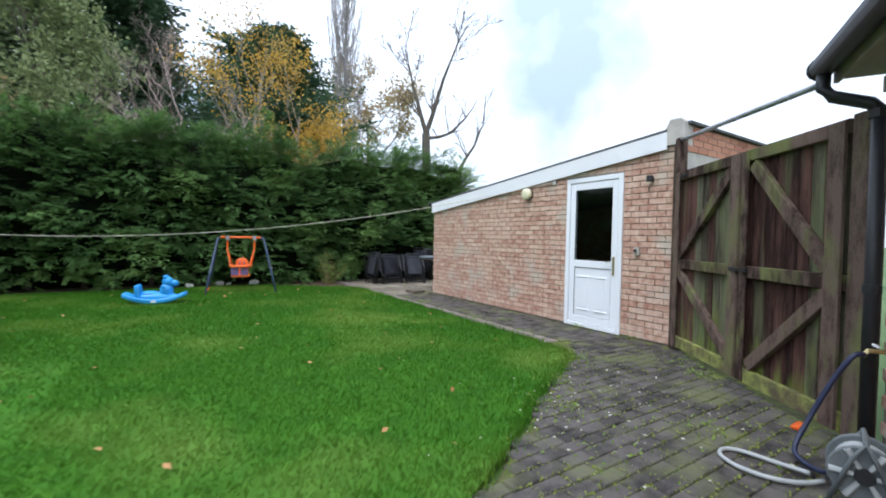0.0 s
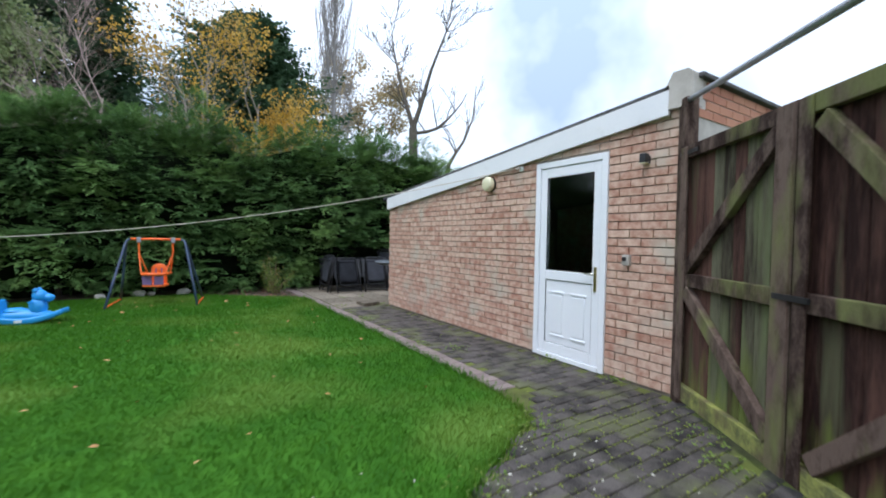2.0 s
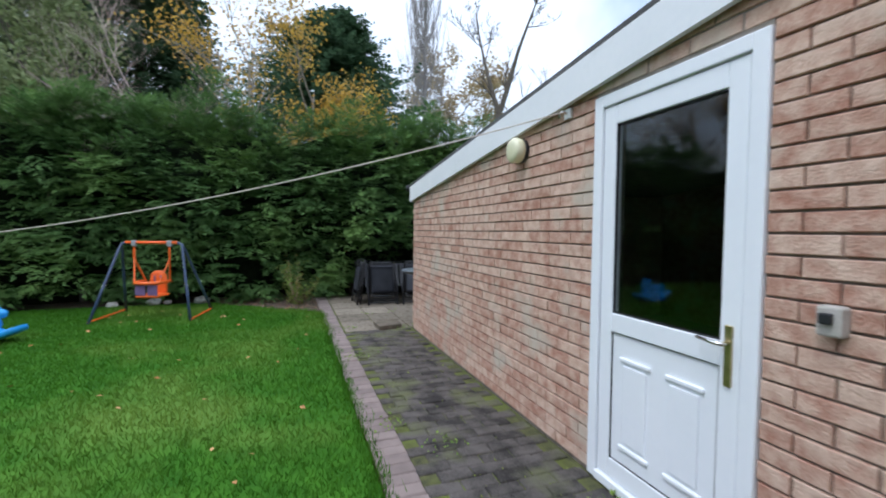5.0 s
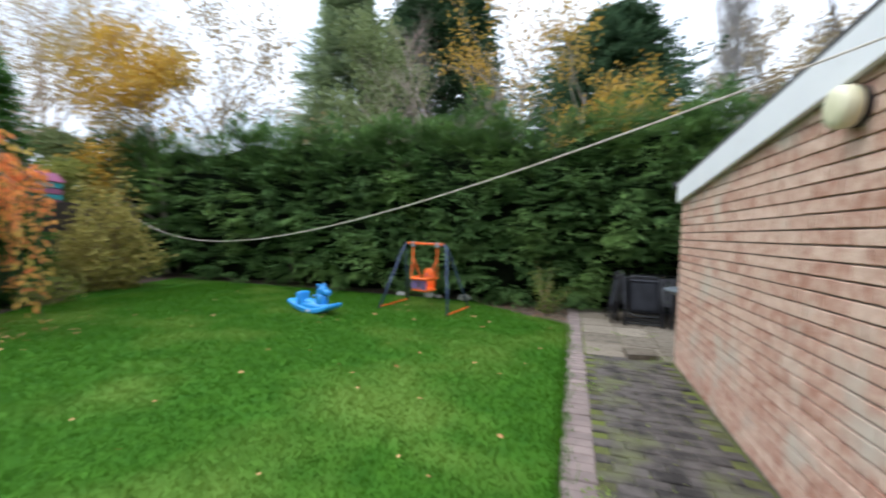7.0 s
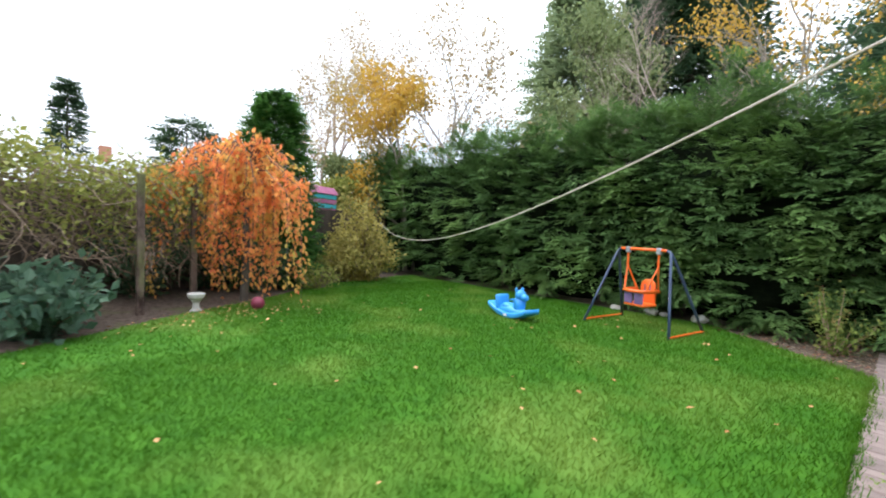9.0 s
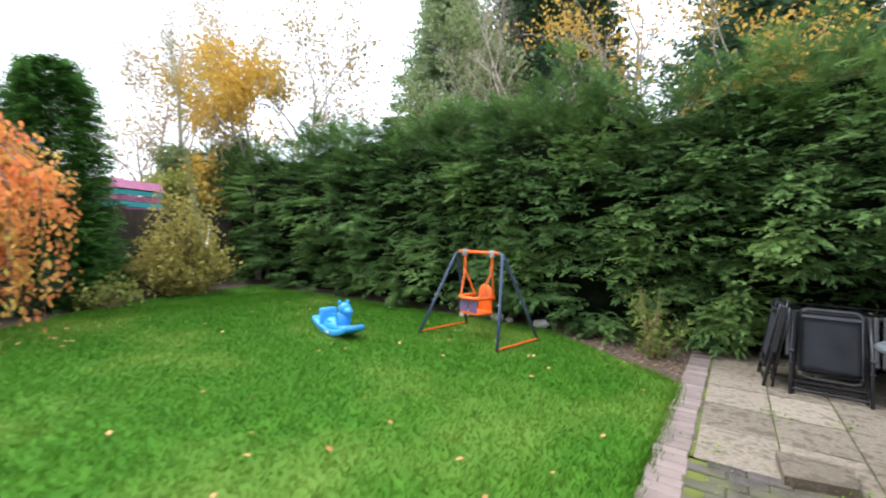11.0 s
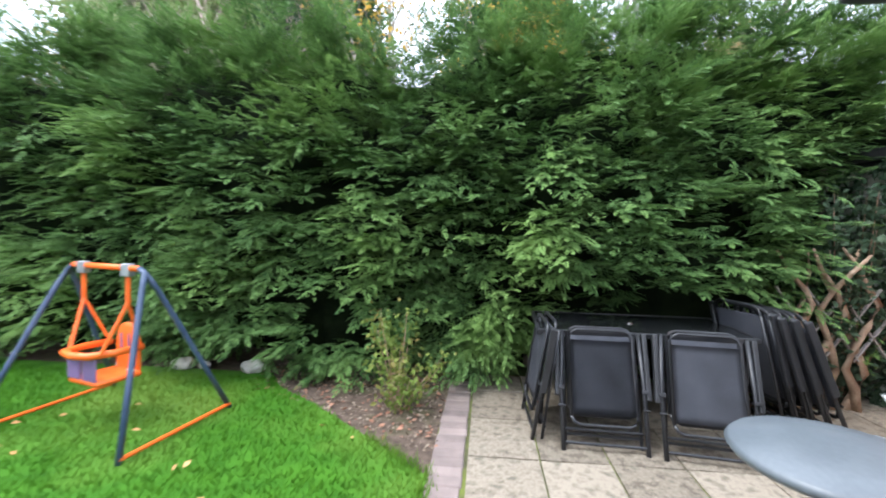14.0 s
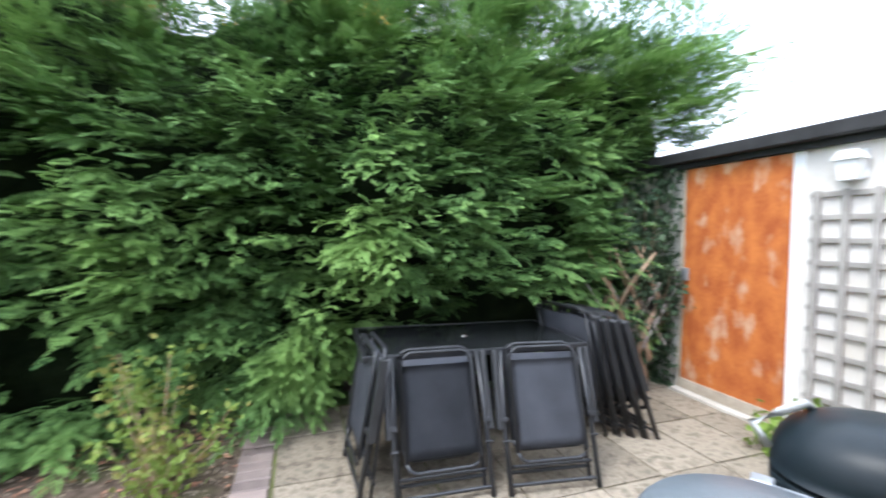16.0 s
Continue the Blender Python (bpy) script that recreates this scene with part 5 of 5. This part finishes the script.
broadleaf(4.7, 15.2, 5.0, 0.5, 3, 5, 0.08, PALEBARK, YELLOW, 9, 0.11, "autumn yellow tree behind the hedge", first=0.2)
broadleaf(2.6, 14.2, 7.2, 0.32, 3, 6, 0.075, PALEBARK, YELLOW, 3, 0.09, "slim pale tree with yellow autumn leaves", first=0.3)
poplar(19.3, 53.1, 38.0, 4.6, "tall narrow bare poplar far off")
bare_tree(16.8, 28.1, 9.3, -28, "bare winter tree behind the garage")
broadleaf(26.9, 60.1, 23.0, 0.5, 4, 5, 0.30, BARK, TAWNY, 3, 0.45, "tawny autumn tree far behind the hedge", first=0.4, blur=0.4)
broadleaf(-6.6, 11.6, 6.2, 0.6, 3, 6, 0.09, PALEBARK, YELLOW, 9, 0.13, "bright yellow autumn tree beyond the hedge corner", first=0.2)
broadleaf(-6.3, 12.9, 6.8, 0.42, 3, 6, 0.10, PALEBARK, TAWNY, 5, 0.11, "sparse tawny autumn tree beyond the hedge corner", first=0.25)
broadleaf(-12.3, 12.1, 9.2, 0.6, 4, 5, 0.12, PINKTWIG, TAWNY, 2, 0.10, "nearly bare grey tree beyond the border", first=0.2)
broadleaf(-10.3, 10.4, 6.6, 0.6, 4, 5, 0.09, PINKTWIG, TAWNY, 2, 0.10, "tawny twiggy tree beyond the border", first=0.15)
broadleaf(-13.0, 7.0, 5.0, 0.6, 4, 4, 0.08, GREYTWIG, None, 0, 0, "bare thin tree beyond the border", first=0.2)
broadleaf(-9.6, 11.8, 3.9, 0.9, 3, 6, 0.10, BARK, OLIVE, 16, 0.13, "olive green tree at the hedge corner", first=0.1)
broadleaf(-8.2, 9.6, 2.6, 0.9, 3, 6, 0.07, BARK, LIME, 14, 0.11, "yellowing green tree at the hedge corner", first=0.1)

# weeping tree
wt = thing("weeping_tree", -3.35, 5.70, -0.05, 0, "small weeping tree with orange autumn leaves", "tree")
part("trunk", T([(0, 0, 0), (0.04, 0.02, 0.9), (-0.02, 0, 1.9), (0.05, 0.02, 2.45)], [0.07, 0.055, 0.05, 0.03], 8), BARK, wt)
wl_, wpos, wdir = [], [], []
for i in range(85):
    a = RNG.uniform(0, 2 * math.pi)
    rr = RNG.uniform(0.2, 1.0) * (1.0 + 0.28 * math.sin(3 * a + 1) + 0.15 * math.sin(7 * a))
    c, s = math.cos(a), math.sin(a)
    top, low = RNG.uniform(2.35, 3.0) - 0.35 * rr, RNG.uniform(0.1, 1.7)
    pts = [Vector((0.05, 0, 2.2)), Vector((0.5 * rr * c, 0.5 * rr * s, top)), Vector((rr * c, rr * s, top - 0.35)), Vector((1.05 * rr * c, 1.05 * rr * s, (top + low) / 2)), Vector((1.08 * rr * c, 1.08 * rr * s, low))]
    wl_.append((pts, [0.014, 0.010, 0.007, 0.005, 0.003]))
    for j in range(95):
        t = RNG.uniform(0.9, 4.0)
        k = min(int(t), 3)
        wpos.append(tuple(pts[k].lerp(pts[k + 1], t - k) + Vector(RNG.normal(0, 0.05, 3))))
v, f = limb_mesh(wl_)
raw("hanging_growth", v, f, BARK, wt)
wpos = np.array(wpos)
v, f = scatter(LEAF_V, LEAF_F, wpos, unit(len(wpos)) * 0.6 + [0, 0, -0.9], RNG.uniform(0.06, 0.10, len(wpos)), 1.0)
raw("crown", v, f, ORANGE, wt, "hanging orange leaves", "stuff")


def shrub(name, x, y, r, h, leaf, n, size, label, stem=TWIG, stems=16, z0=0.0, flat=0.0, peak=0.55, thick=1.0):
    t = thing(name, x, y, -0.03, 0, label, "shrub")
    ls, pos = [], []
    for i in range(stems):
        a, rr = RNG.uniform(0, 2 * math.pi), r * math.sqrt(RNG.uniform(0.02, 1))
        hh = h * (1 - peak * (rr / r) ** (2 if peak < 0.7 else 1)) * RNG.uniform(0.75, 1.05)
        e = Vector((rr * math.cos(a), rr * math.sin(a), hh))
        pts = [Vector((0.1 * e.x, 0.1 * e.y, 0)), Vector((0.45 * e.x, 0.45 * e.y, 0.45 * hh)), Vector((0.85 * e.x, 0.85 * e.y, 0.8 * hh)), e]
        ls.append((pts, [0.014 * thick, 0.01 * thick, 0.006 * thick, 0.003]))
        for j in range(n // stems):
            q = RNG.uniform(0.2 if z0 == 0 else z0, 3.0)
            k = min(int(q), 2)
            pos.append(tuple(pts[k].lerp(pts[k + 1], q - k) + Vector(RNG.normal(0, 0.09 * r + 0.02, 3))))
    v, f = limb_mesh(ls)
    raw("stem", v, f, stem, t)
    pos = np.array(pos)
    pos[:, 2] = np.maximum(pos[:, 2], 0.04)
    v, f = scatter(LEAF_V, LEAF_F, pos, unit(len(pos)) + [0, 0, 0.3 - flat], size * RNG.uniform(0.7, 1.3, len(pos)), 1.0)
    raw("leaves", v, f, leaf, t, "", "stuff")
    return t


shrub("golden_shrub", -5.0, 8.95, 0.95, 2.9, GOLDEN, 7500, 0.085, "golden-green variegated shrub by the hedge corner", stems=70, peak=0.8)
shrub("rhododendron", -2.15, 3.2, 0.75, 0.85, RHODO, 1500, 0.14, "low bluish-green leafy shrub in the border", stems=40, flat=0.2)
shrub("rhododendron", -2.6, 2.3, 0.8, 0.9, RHODO, 1300, 0.14, "low bluish-green leafy shrub in the border", stems=40, flat=0.2)
shrub("young_shrub", 3.62, 10.32, 0.42, 0.92, SPRIG, 760, 0.052, "young yellow-green shrub in the soil bed", stem=TANBARK, stems=13, thick=0.6)
shrub("border_shrub", -4.1, 7.4, 0.5, 0.6, LIME, 700, 0.07, "low yellowing shrub at the lawn edge", stems=16)
shrub("border_shrub", -4.3, 6.3, 0.6, 1.2, DARKFIR, 1200, 0.09, "dark evergreen shrub under the weeping tree", stems=24)
shrub("border_shrub", 7.5, 9.62, 0.26, 0.42, YOUNG, 200, 0.09, "leafy green plant beside the shed door", stems=8)
shrub("ivy", 7.5, 11.0, 0.42, 2.1, IVY, 2800, 0.07, "dark ivy climbing beside the shed door", stems=20)

shrub("border_shrub", -5.2, 5.6, 0.9, 2.0, DARKFIR, 2600, 0.10, "dark evergreen shrub behind the weeping tree", stems=40)
shrub("border_shrub", -4.6, 4.4, 0.8, 1.7, DARKFIR, 2200, 0.10, "dark evergreen shrub behind the weeping tree", stems=40)
shrub("border_shrub", -6.0, 7.6, 0.9, 1.9, DARKFIR, 2200, 0.10, "dark evergreen shrub behind the weeping tree", stems=40)

iv = thing("ivy", 0, 0, 0, 0, "ivy covering the shed wall beside the door", "ivy")
np_ = 1900
ip = np.stack([RNG.uniform(7.72, 7.84, np_), RNG.uniform(10.76, 11.6, np_), RNG.uniform(0.0, 2.12, np_)], 1)
v, f = scatter(LEAF_V, LEAF_F, ip, unit(np_) * [0.3, 1, 1] + [-0.2, 0, -0.3], RNG.uniform(0.05, 0.09, np_), 1.0)
raw("leaves", v, f, IVY, iv, "", "stuff")

# overgrown climber along the border
climber = thing("climbing_shrub", 0, 0, 0, 0, "tangled brown climber with yellow-green top growth", "shrub")
tw, tp = [], []
for i in range(620):
    t = RNG.uniform(0, 1)
    px, py = -2.5 - 1.3 * t + RNG.normal(0, 0.3), 1.2 + 4.4 * t
    p = Vector((px - 0.5, py, RNG.uniform(0.75, 2.1)))
    d = Vector((RNG.normal(0.5, 0.5), RNG.normal(0, 0.8), RNG.normal(-0.05, 0.35))).normalized()
    pts = [p]
    for k in range(5):
        d = (d + Vector(RNG.normal(0, 0.35, 3)) + Vector((0, 0, -0.12))).normalized()
        pts.append(pts[-1] + d * 0.16)
    tw.append((pts, [0.010, 0.009, 0.008, 0.006, 0.005, 0.003]))
for i in range(9000):
    t = RNG.uniform(0, 1)
    tp.append((-2.9 - 1.3 * t + RNG.normal(0, 0.4), 1.0 + 4.7 * t, 2.05 + 0.15 * math.sin(7 * t) + RNG.normal(0, 0.17) - 0.25 * (RNG.uniform() ** 3) * 4))
v, f = limb_mesh(tw)
raw("tangle", v, f, TWIG, climber, "dry brown twigs", "stuff")
v, f = scatter(LEAF_V, LEAF_F, np.array(tp), unit(len(tp)), RNG.uniform(0.05, 0.10, len(tp)), 1.0)
raw("leaves", v, f, LIME, climber, "yellow-green leaves", "stuff")
for x, y in ((-2.85, 4.2), (-2.55, 2.6), (-3.6, 5.0)):
    part("post", B(x - 0.045, x + 0.045, y - 0.045, y + 0.045, -0.05, 1.9, 0.008), GATE_FRAME, climber, "wooden support post")
fence = thing("fence", -3.9, 0.4, 0, 106, "dark panel fence behind the border", "fence", kind="structure")
for i in range(78):
    part("board", B(i * 0.142, i * 0.142 + 0.138, 0, 0.02, -0.05, 1.75 + RNG.uniform(-0.01, 0.01)), FENCE, fence)

# border ornaments, ball, stones
orn = thing("garden_ornament", -2.72, 4.85, -0.02, 0, "small pale stone garden ornament at the border", "ornament")
part("pedestal", lathe([(0.08, 0), (0.08, 0.03), (0.045, 0.06), (0.04, 0.14), (0.07, 0.17)], 14), STONE, orn)
part("bowl", lathe([(0.05, 0.17), (0.11, 0.22), (0.12, 0.27), (0.10, 0.28)], 14), STONE, orn)
tagged(part("ball", ball(0.10, 0.10, 0.10, -2.45, 5.62, 0.09), MAROON, None, "", True), "maroon rubber ball on the lawn edge", "ball")


def rock(x, y, s, label):
    bm = bmesh.new()
    bmesh.ops.create_icosphere(bm, subdivisions=3, radius=1.0)
    for vv in bm.verts:
        vv.co *= 1 + 0.35 * noise.noise(vv.co * 1.4 + Vector((x, y, 0)))
    bmesh.ops.scale(bm, vec=(s, s * 0.7, s * 0.62), verts=bm.verts)
    ob = part("rock", bm, STONE)
    ob.location = (x, y, s * 0.38)
    tagged(ob, label, "rock")


rock(1.98, 10.98, 0.12, "pale grey garden rock under the hedge")
rock(1.22, 10.98, 0.12, "pale grey garden rock under the hedge")
rock(1.42, 11.02, 0.07, "pale grey garden rock under the hedge")
rock(0.62, 10.92, 0.09, "pale grey garden rock under the hedge")

# gnarled vine by the shed
vine = thing("dead_vine", 0, 0, 0, 0, "gnarled bare brown vine on a broken trellis", "vine")
for k in range(7):
    p = Vector((7.0 + 0.075 * k, 10.80 + RNG.uniform(-0.06, 0.04), -0.03))
    pts, side = [p], 1 if k % 2 else -1
    for j in range(8):
        side = -side if j % 3 == 2 else side
        pts.append(pts[-1] + Vector((side * RNG.uniform(0.03, 0.13), RNG.normal(0, 0.03), RNG.uniform(0.12, 0.22))))
    part("stem", T(pts, [0.04, 0.036, 0.03, 0.032, 0.026, 0.028, 0.022, 0.018, 0.01], 7), TANBARK, vine, "", True)
for k in range(6):
    a = 0.12 * k
    part("lath", B(7.0 + a, 7.012 + a, 10.76, 10.79, 0.35, 1.1, 0, Matrix.Translation((7 + a, 0, 0.7)) @ Matrix.Rotation(radians(35 if k % 2 else -35), 4, "Y") @ Matrix.Translation((-7 - a, 0, -0.7))), TRELLIS, vine)

# play tower beyond the border
play = thing("play_tower", -7.3, 8.6, -0.05, 22, "pink and teal painted wooden play tower", "playhouse")
for sx in (-0.5, 0.5):
    for sy in (-0.5, 0.5):
        part("post", B(sx - 0.04, sx + 0.04, sy - 0.04, sy + 0.04, 0, 2.3), PINK, play)
for i in range(5):
    part("board", B(-0.55, 0.55, -0.57, -0.545, 1.60 + i * 0.13, 1.71 + i * 0.13), TEAL if i % 2 == 0 else PINK, play)
    part("board", B(0.545, 0.57, -0.55, 0.55, 1.60 + i * 0.13, 1.71 + i * 0.13), TEAL if i % 2 == 0 else PINK, play)
part("roof", prism([(-0.6, 2.26), (0.6, 2.26), (0.42, 2.46), (-0.42, 2.46)], "y", -0.6, 0.6), PINK, play)
part("deck", B(-0.5, 0.5, -0.5, 0.5, 1.45, 1.5), BALEWOOD, play)

# distant house
fh = thing("distant_house", -34, 8.5, -0.06, 0, "distant house roof with brick chimney", "house")
part("wall", B(-3, 3, -5, 5, 0, 3.6), RENDER, fh)
part("roof", prism([(-3.4, 3.6), (3.4, 3.6), (0, 5.4)], "y", -5.4, 5.4), mk("grey_roof", (0.45, 0.46, 0.50), (0.55, 0.56, 0.60), 2, 0.8, 0.2, 20), fh)
part("chimney", B(-0.4, 0.4, -2.9, -2.2, 4.8, 6.3, 0.02), BRICK_RED, fh)
for y in (-3, 0, 3):
    part("window", B(3.0, 3.03, y - 0.6, y + 0.6, 1.2, 2.4), BLACKP, fh)

# fallen leaves and weeds
n = 100
lp = np.stack([RNG.uniform(-3.0, 3.9, n), RNG.uniform(1.0, 10.3, n), np.full(n, 0.045)], 1)
lp2 = np.stack([-2.4 + RNG.normal(0, 0.55, 220), 4.9 + RNG.normal(0, 0.7, 220), np.full(220, 0.04)], 1)
lp = np.concatenate([lp[inside(lp[:, 0], lp[:, 1], LAWN_EDGE)], lp2[inside(lp2[:, 0], lp2[:, 1], LAWN_EDGE)]])
v, f = scatter(LEAF_V, LEAF_F, lp, unit(len(lp)) * [1, 1, 0.2], RNG.uniform(0.03, 0.065, len(lp)), 0.25)
raw("fallen_leaves", v, f, FALLEN, None, "scattered brown and orange fallen leaves", "stuff")["category"] = "leaves"
wp = []
for x, y, k, s in ((3.72, 2.7, 120, 0.12), (3.0, 2.35, 70, 0.12), (4.2, 6.7, 60, 0.08), (5.06, 3.0, 40, 0.05), (5.05, 3.75, 50, 0.07), (4.6, 2.0, 60, 0.15), (3.2, 1.2, 70, 0.22), (2.3, 1.3, 60, 0.2), (5.0, 7.9, 50, 0.06), (4.2, 5.0, 40, 0.07), (4.45, 4.6, 30, 0.07), (4.35, 1.75, 40, 0.07), (2.6, 1.9, 70, 0.15), (4.25, 8.0, 40, 0.1), (4.7, 9.0, 20, 0.04), (5.13, 9.1, 20, 0.04)):
    wp.append(np.stack([x + RNG.normal(0, s, k), y + RNG.normal(0, s, k), RNG.uniform(0.0, 0.035, k)], 1))
wp = np.concatenate(wp)
v, f = scatter(LEAF_V, LEAF_F, wp, unit(len(wp)) * [1, 1, 0.4] + [0, 0, 0.3], RNG.uniform(0.015, 0.034, len(wp)), 0.8)
raw("weeds", v, f, YOUNG, None, "small green weeds in the paving joints", "stuff")["category"] = "weeds"

fp = np.stack([2.9 + RNG.normal(0, 0.5, 130), 1.75 + RNG.normal(0, 0.4, 130), np.full(130, 0.006)], 1)
v, f = scatter(LEAF_V, LEAF_F, fp, unit(130) * [1, 1, 0.15], RNG.uniform(0.012, 0.03, 130), 0.2)
raw("pale_leaf_litter", v, f, mk("pale_litter", (0.42, 0.40, 0.32), (0.66, 0.64, 0.56), 9, 0.9, 0.0, 60, island=0.6), None, "small pale bits of leaf litter on the paving", "stuff")["category"] = "litter"

# ---- single pieces: bricks, paving blocks, slabs ----
near = [s for s in BRICK_SPOTS if s[0] < 5.1 and s[2] > 0.2][:300]
taken = set(near)
sizes = {}
for a, b, z in near:
    w = round(b - a, 3)
    if w not in sizes:
        sizes[w] = block_mesh("brick", w, 0.065, 0.05, BRICK, 0.003)
    ob = new("brick", sizes[w])
    ob.parent = wall
    ob.matrix_basis = Matrix.Translation((WX - RNG.uniform(0, 0.004), (a + b) / 2, z + 0.035)) @ Matrix(((0, 0, -1, 0), (1, 0, 0, 0), (0, -1, 0, 0), (0, 0, 0, 1))) @ pose(0, 0, 0, RNG.normal(0, 1.0), RNG.normal(0, 0.5), RNG.normal(0, 0.25))
rest = [(CUBE_V * (0.05, b - a, 0.065) + (WX - RNG.uniform(0, 0.004), a, z + 0.0025), CUBE_F) for a, b, z in BRICK_SPOTS if (a, b, z) not in taken]
v, f = join(rest)
raw("brickwork", v, f, BRICK_REST, wall, "weathered buff bricks", "stuff")

PAVED = [(0.25, 0.55), (0.1, -0.9), (1.5, -0.75), (3.62, 0.44), (5.12, 2.45), (5.13, 7.85), (4.22, 7.85), (4.22, 3.4), (3.98, 2.98), (3.5, 2.66), (2.78, 2.25), (1.91, 1.69), (1.43, 1.41)]
paving = thing("paving", 0, 0, 0, 0, "weathered grey-brown block paving path", "paving", kind="structure")
spots = []
for r in range(90):
    for c in range(28):
        x, y = 0.0 + (c + 0.5 * (r % 2)) * 0.205, -1.0 + r * 0.104
        q = np.array([x - 0.07, x + 0.07]), np.array([y, y])
        if inside(*q, PAVED).all():
            spots.append((x, y))
pave_me = block_mesh("paving_block", 0.200, 0.099, 0.05, BLOCK, 0.007)
single = [s for s in spots if s[0] > 4.2 and 3.0 < s[1] < 7.9][:290]
for x, y in single:
    ob = new("paving_block", pave_me)
    ob.parent = paving
    ob.matrix_basis = pose(x, y, RNG.uniform(-0.005, 0.004), RNG.normal(0, 1.2), RNG.normal(0, 1.0), RNG.normal(0, 1.2))
left = set(spots) - set(single)
bv = np.array([v.co for v in pave_me.vertices])
bfq = np.array([list(p.vertices) for p in pave_me.polygons])
v, f = join([(bv + (x, y, RNG.uniform(-0.004, 0.003)), bfq) for x, y in sorted(left)])
raw("paving_blocks", v, f, BLOCK_REST, paving, "grey-brown paving blocks", "stuff")
edge_me = block_mesh("edging_block", 0.205, 0.10, 0.05, EDGING, 0.007)
for i in range(74):
    ob = new("edging_block", edge_me)
    ob.parent = paving
    ob.matrix_basis = pose(4.105 + RNG.normal(0, 0.004), 3.42 + i * 0.1035, RNG.uniform(-0.004, 0.004), 0, 0, RNG.normal(0, 1.0))

patio = thing("patio", 0, 0, 0, 0, "buff riven stone slab patio", "patio", kind="structure")
part("patio_base", B(4.0, 8.0, 7.86, 11.3, -0.055, -0.012), JOINT, patio)
XS, YS = [4.225, 4.69, 5.13, 5.58, 6.03, 6.48, 6.93, 7.38, 7.80], [7.87, 8.47, 9.03, 9.62, 10.20, 10.80, 11.25]
for x0, x1 in zip(XS, XS[1:]):
    for y0, y1 in zip(YS, YS[1:]):
        sx, sy = x1 - x0 - 0.012, y1 - y0 - 0.012
        bm = bmesh.new()
        g = [[bm.verts.new((-sx / 2 + sx * i / 4, -sy / 2 + sy * j / 4, 0.006 * noise.noise(Vector((x0 * 5 + i, y0 * 5 + j, 1))) - (0.006 if i in (0, 4) or j in (0, 4) else 0))) for i in range(5)] for j in range(5)]
        for j in range(4):
            for i in range(4):
                bm.faces.new((g[j][i], g[j][i + 1], g[j + 1][i + 1], g[j + 1][i]))
        ring = g[0] + [g[j][4] for j in range(1, 5)] + g[4][3::-1] + [g[j][0] for j in (3, 2, 1)]
        low = [bm.verts.new((p.co.x, p.co.y, -0.04)) for p in ring]
        for i in range(len(ring)):
            j = (i + 1) % len(ring)
            bm.faces.new((ring[j], ring[i], low[i], low[j]))
        ob = part("slab", bm, SLAB, patio)
        ob.location = ((x0 + x1) / 2, (y0 + y1) / 2, 0.004)
        ob.rotation_euler = (RNG.normal(0, 0.004), RNG.normal(0, 0.004), 0)

# moss in the joints of the paving
mp = []
for x, y in spots:
    wet = 0.5 + 0.5 * math.sin(1.9 * x + 0.7) * math.sin(2.3 * y + 1.9 * x) + (0.55 if y < 2.6 else 0.0)
    k = RNG.poisson(max(0.0, (30 if y < 2.8 else 9) * (wet - 0.35)))
    for _ in range(k):
        if RNG.uniform() < 0.7:
            mp.append((x + RNG.uniform(-0.1, 0.1), y + 0.052 + RNG.normal(0, 0.006), 0.001))
        else:
            mp.append((x + 0.1025 + RNG.normal(0, 0.006), y + RNG.uniform(-0.05, 0.05), 0.001))
mp = np.array(mp)
v, f = scatter(LEAF_V, LEAF_F, mp, unit(len(mp)) * [1, 1, 0.2] + [0, 0, 0.15], RNG.uniform(0.008, 0.022, len(mp)), 0.5)
raw("moss", v, f, mk("moss", (0.10, 0.12, 0.02), (0.26, 0.31, 0.06), 9, 0.95, 0.0, 60, island=0.6), None, "yellow-green moss in the paving joints", "stuff")["category"] = "moss"
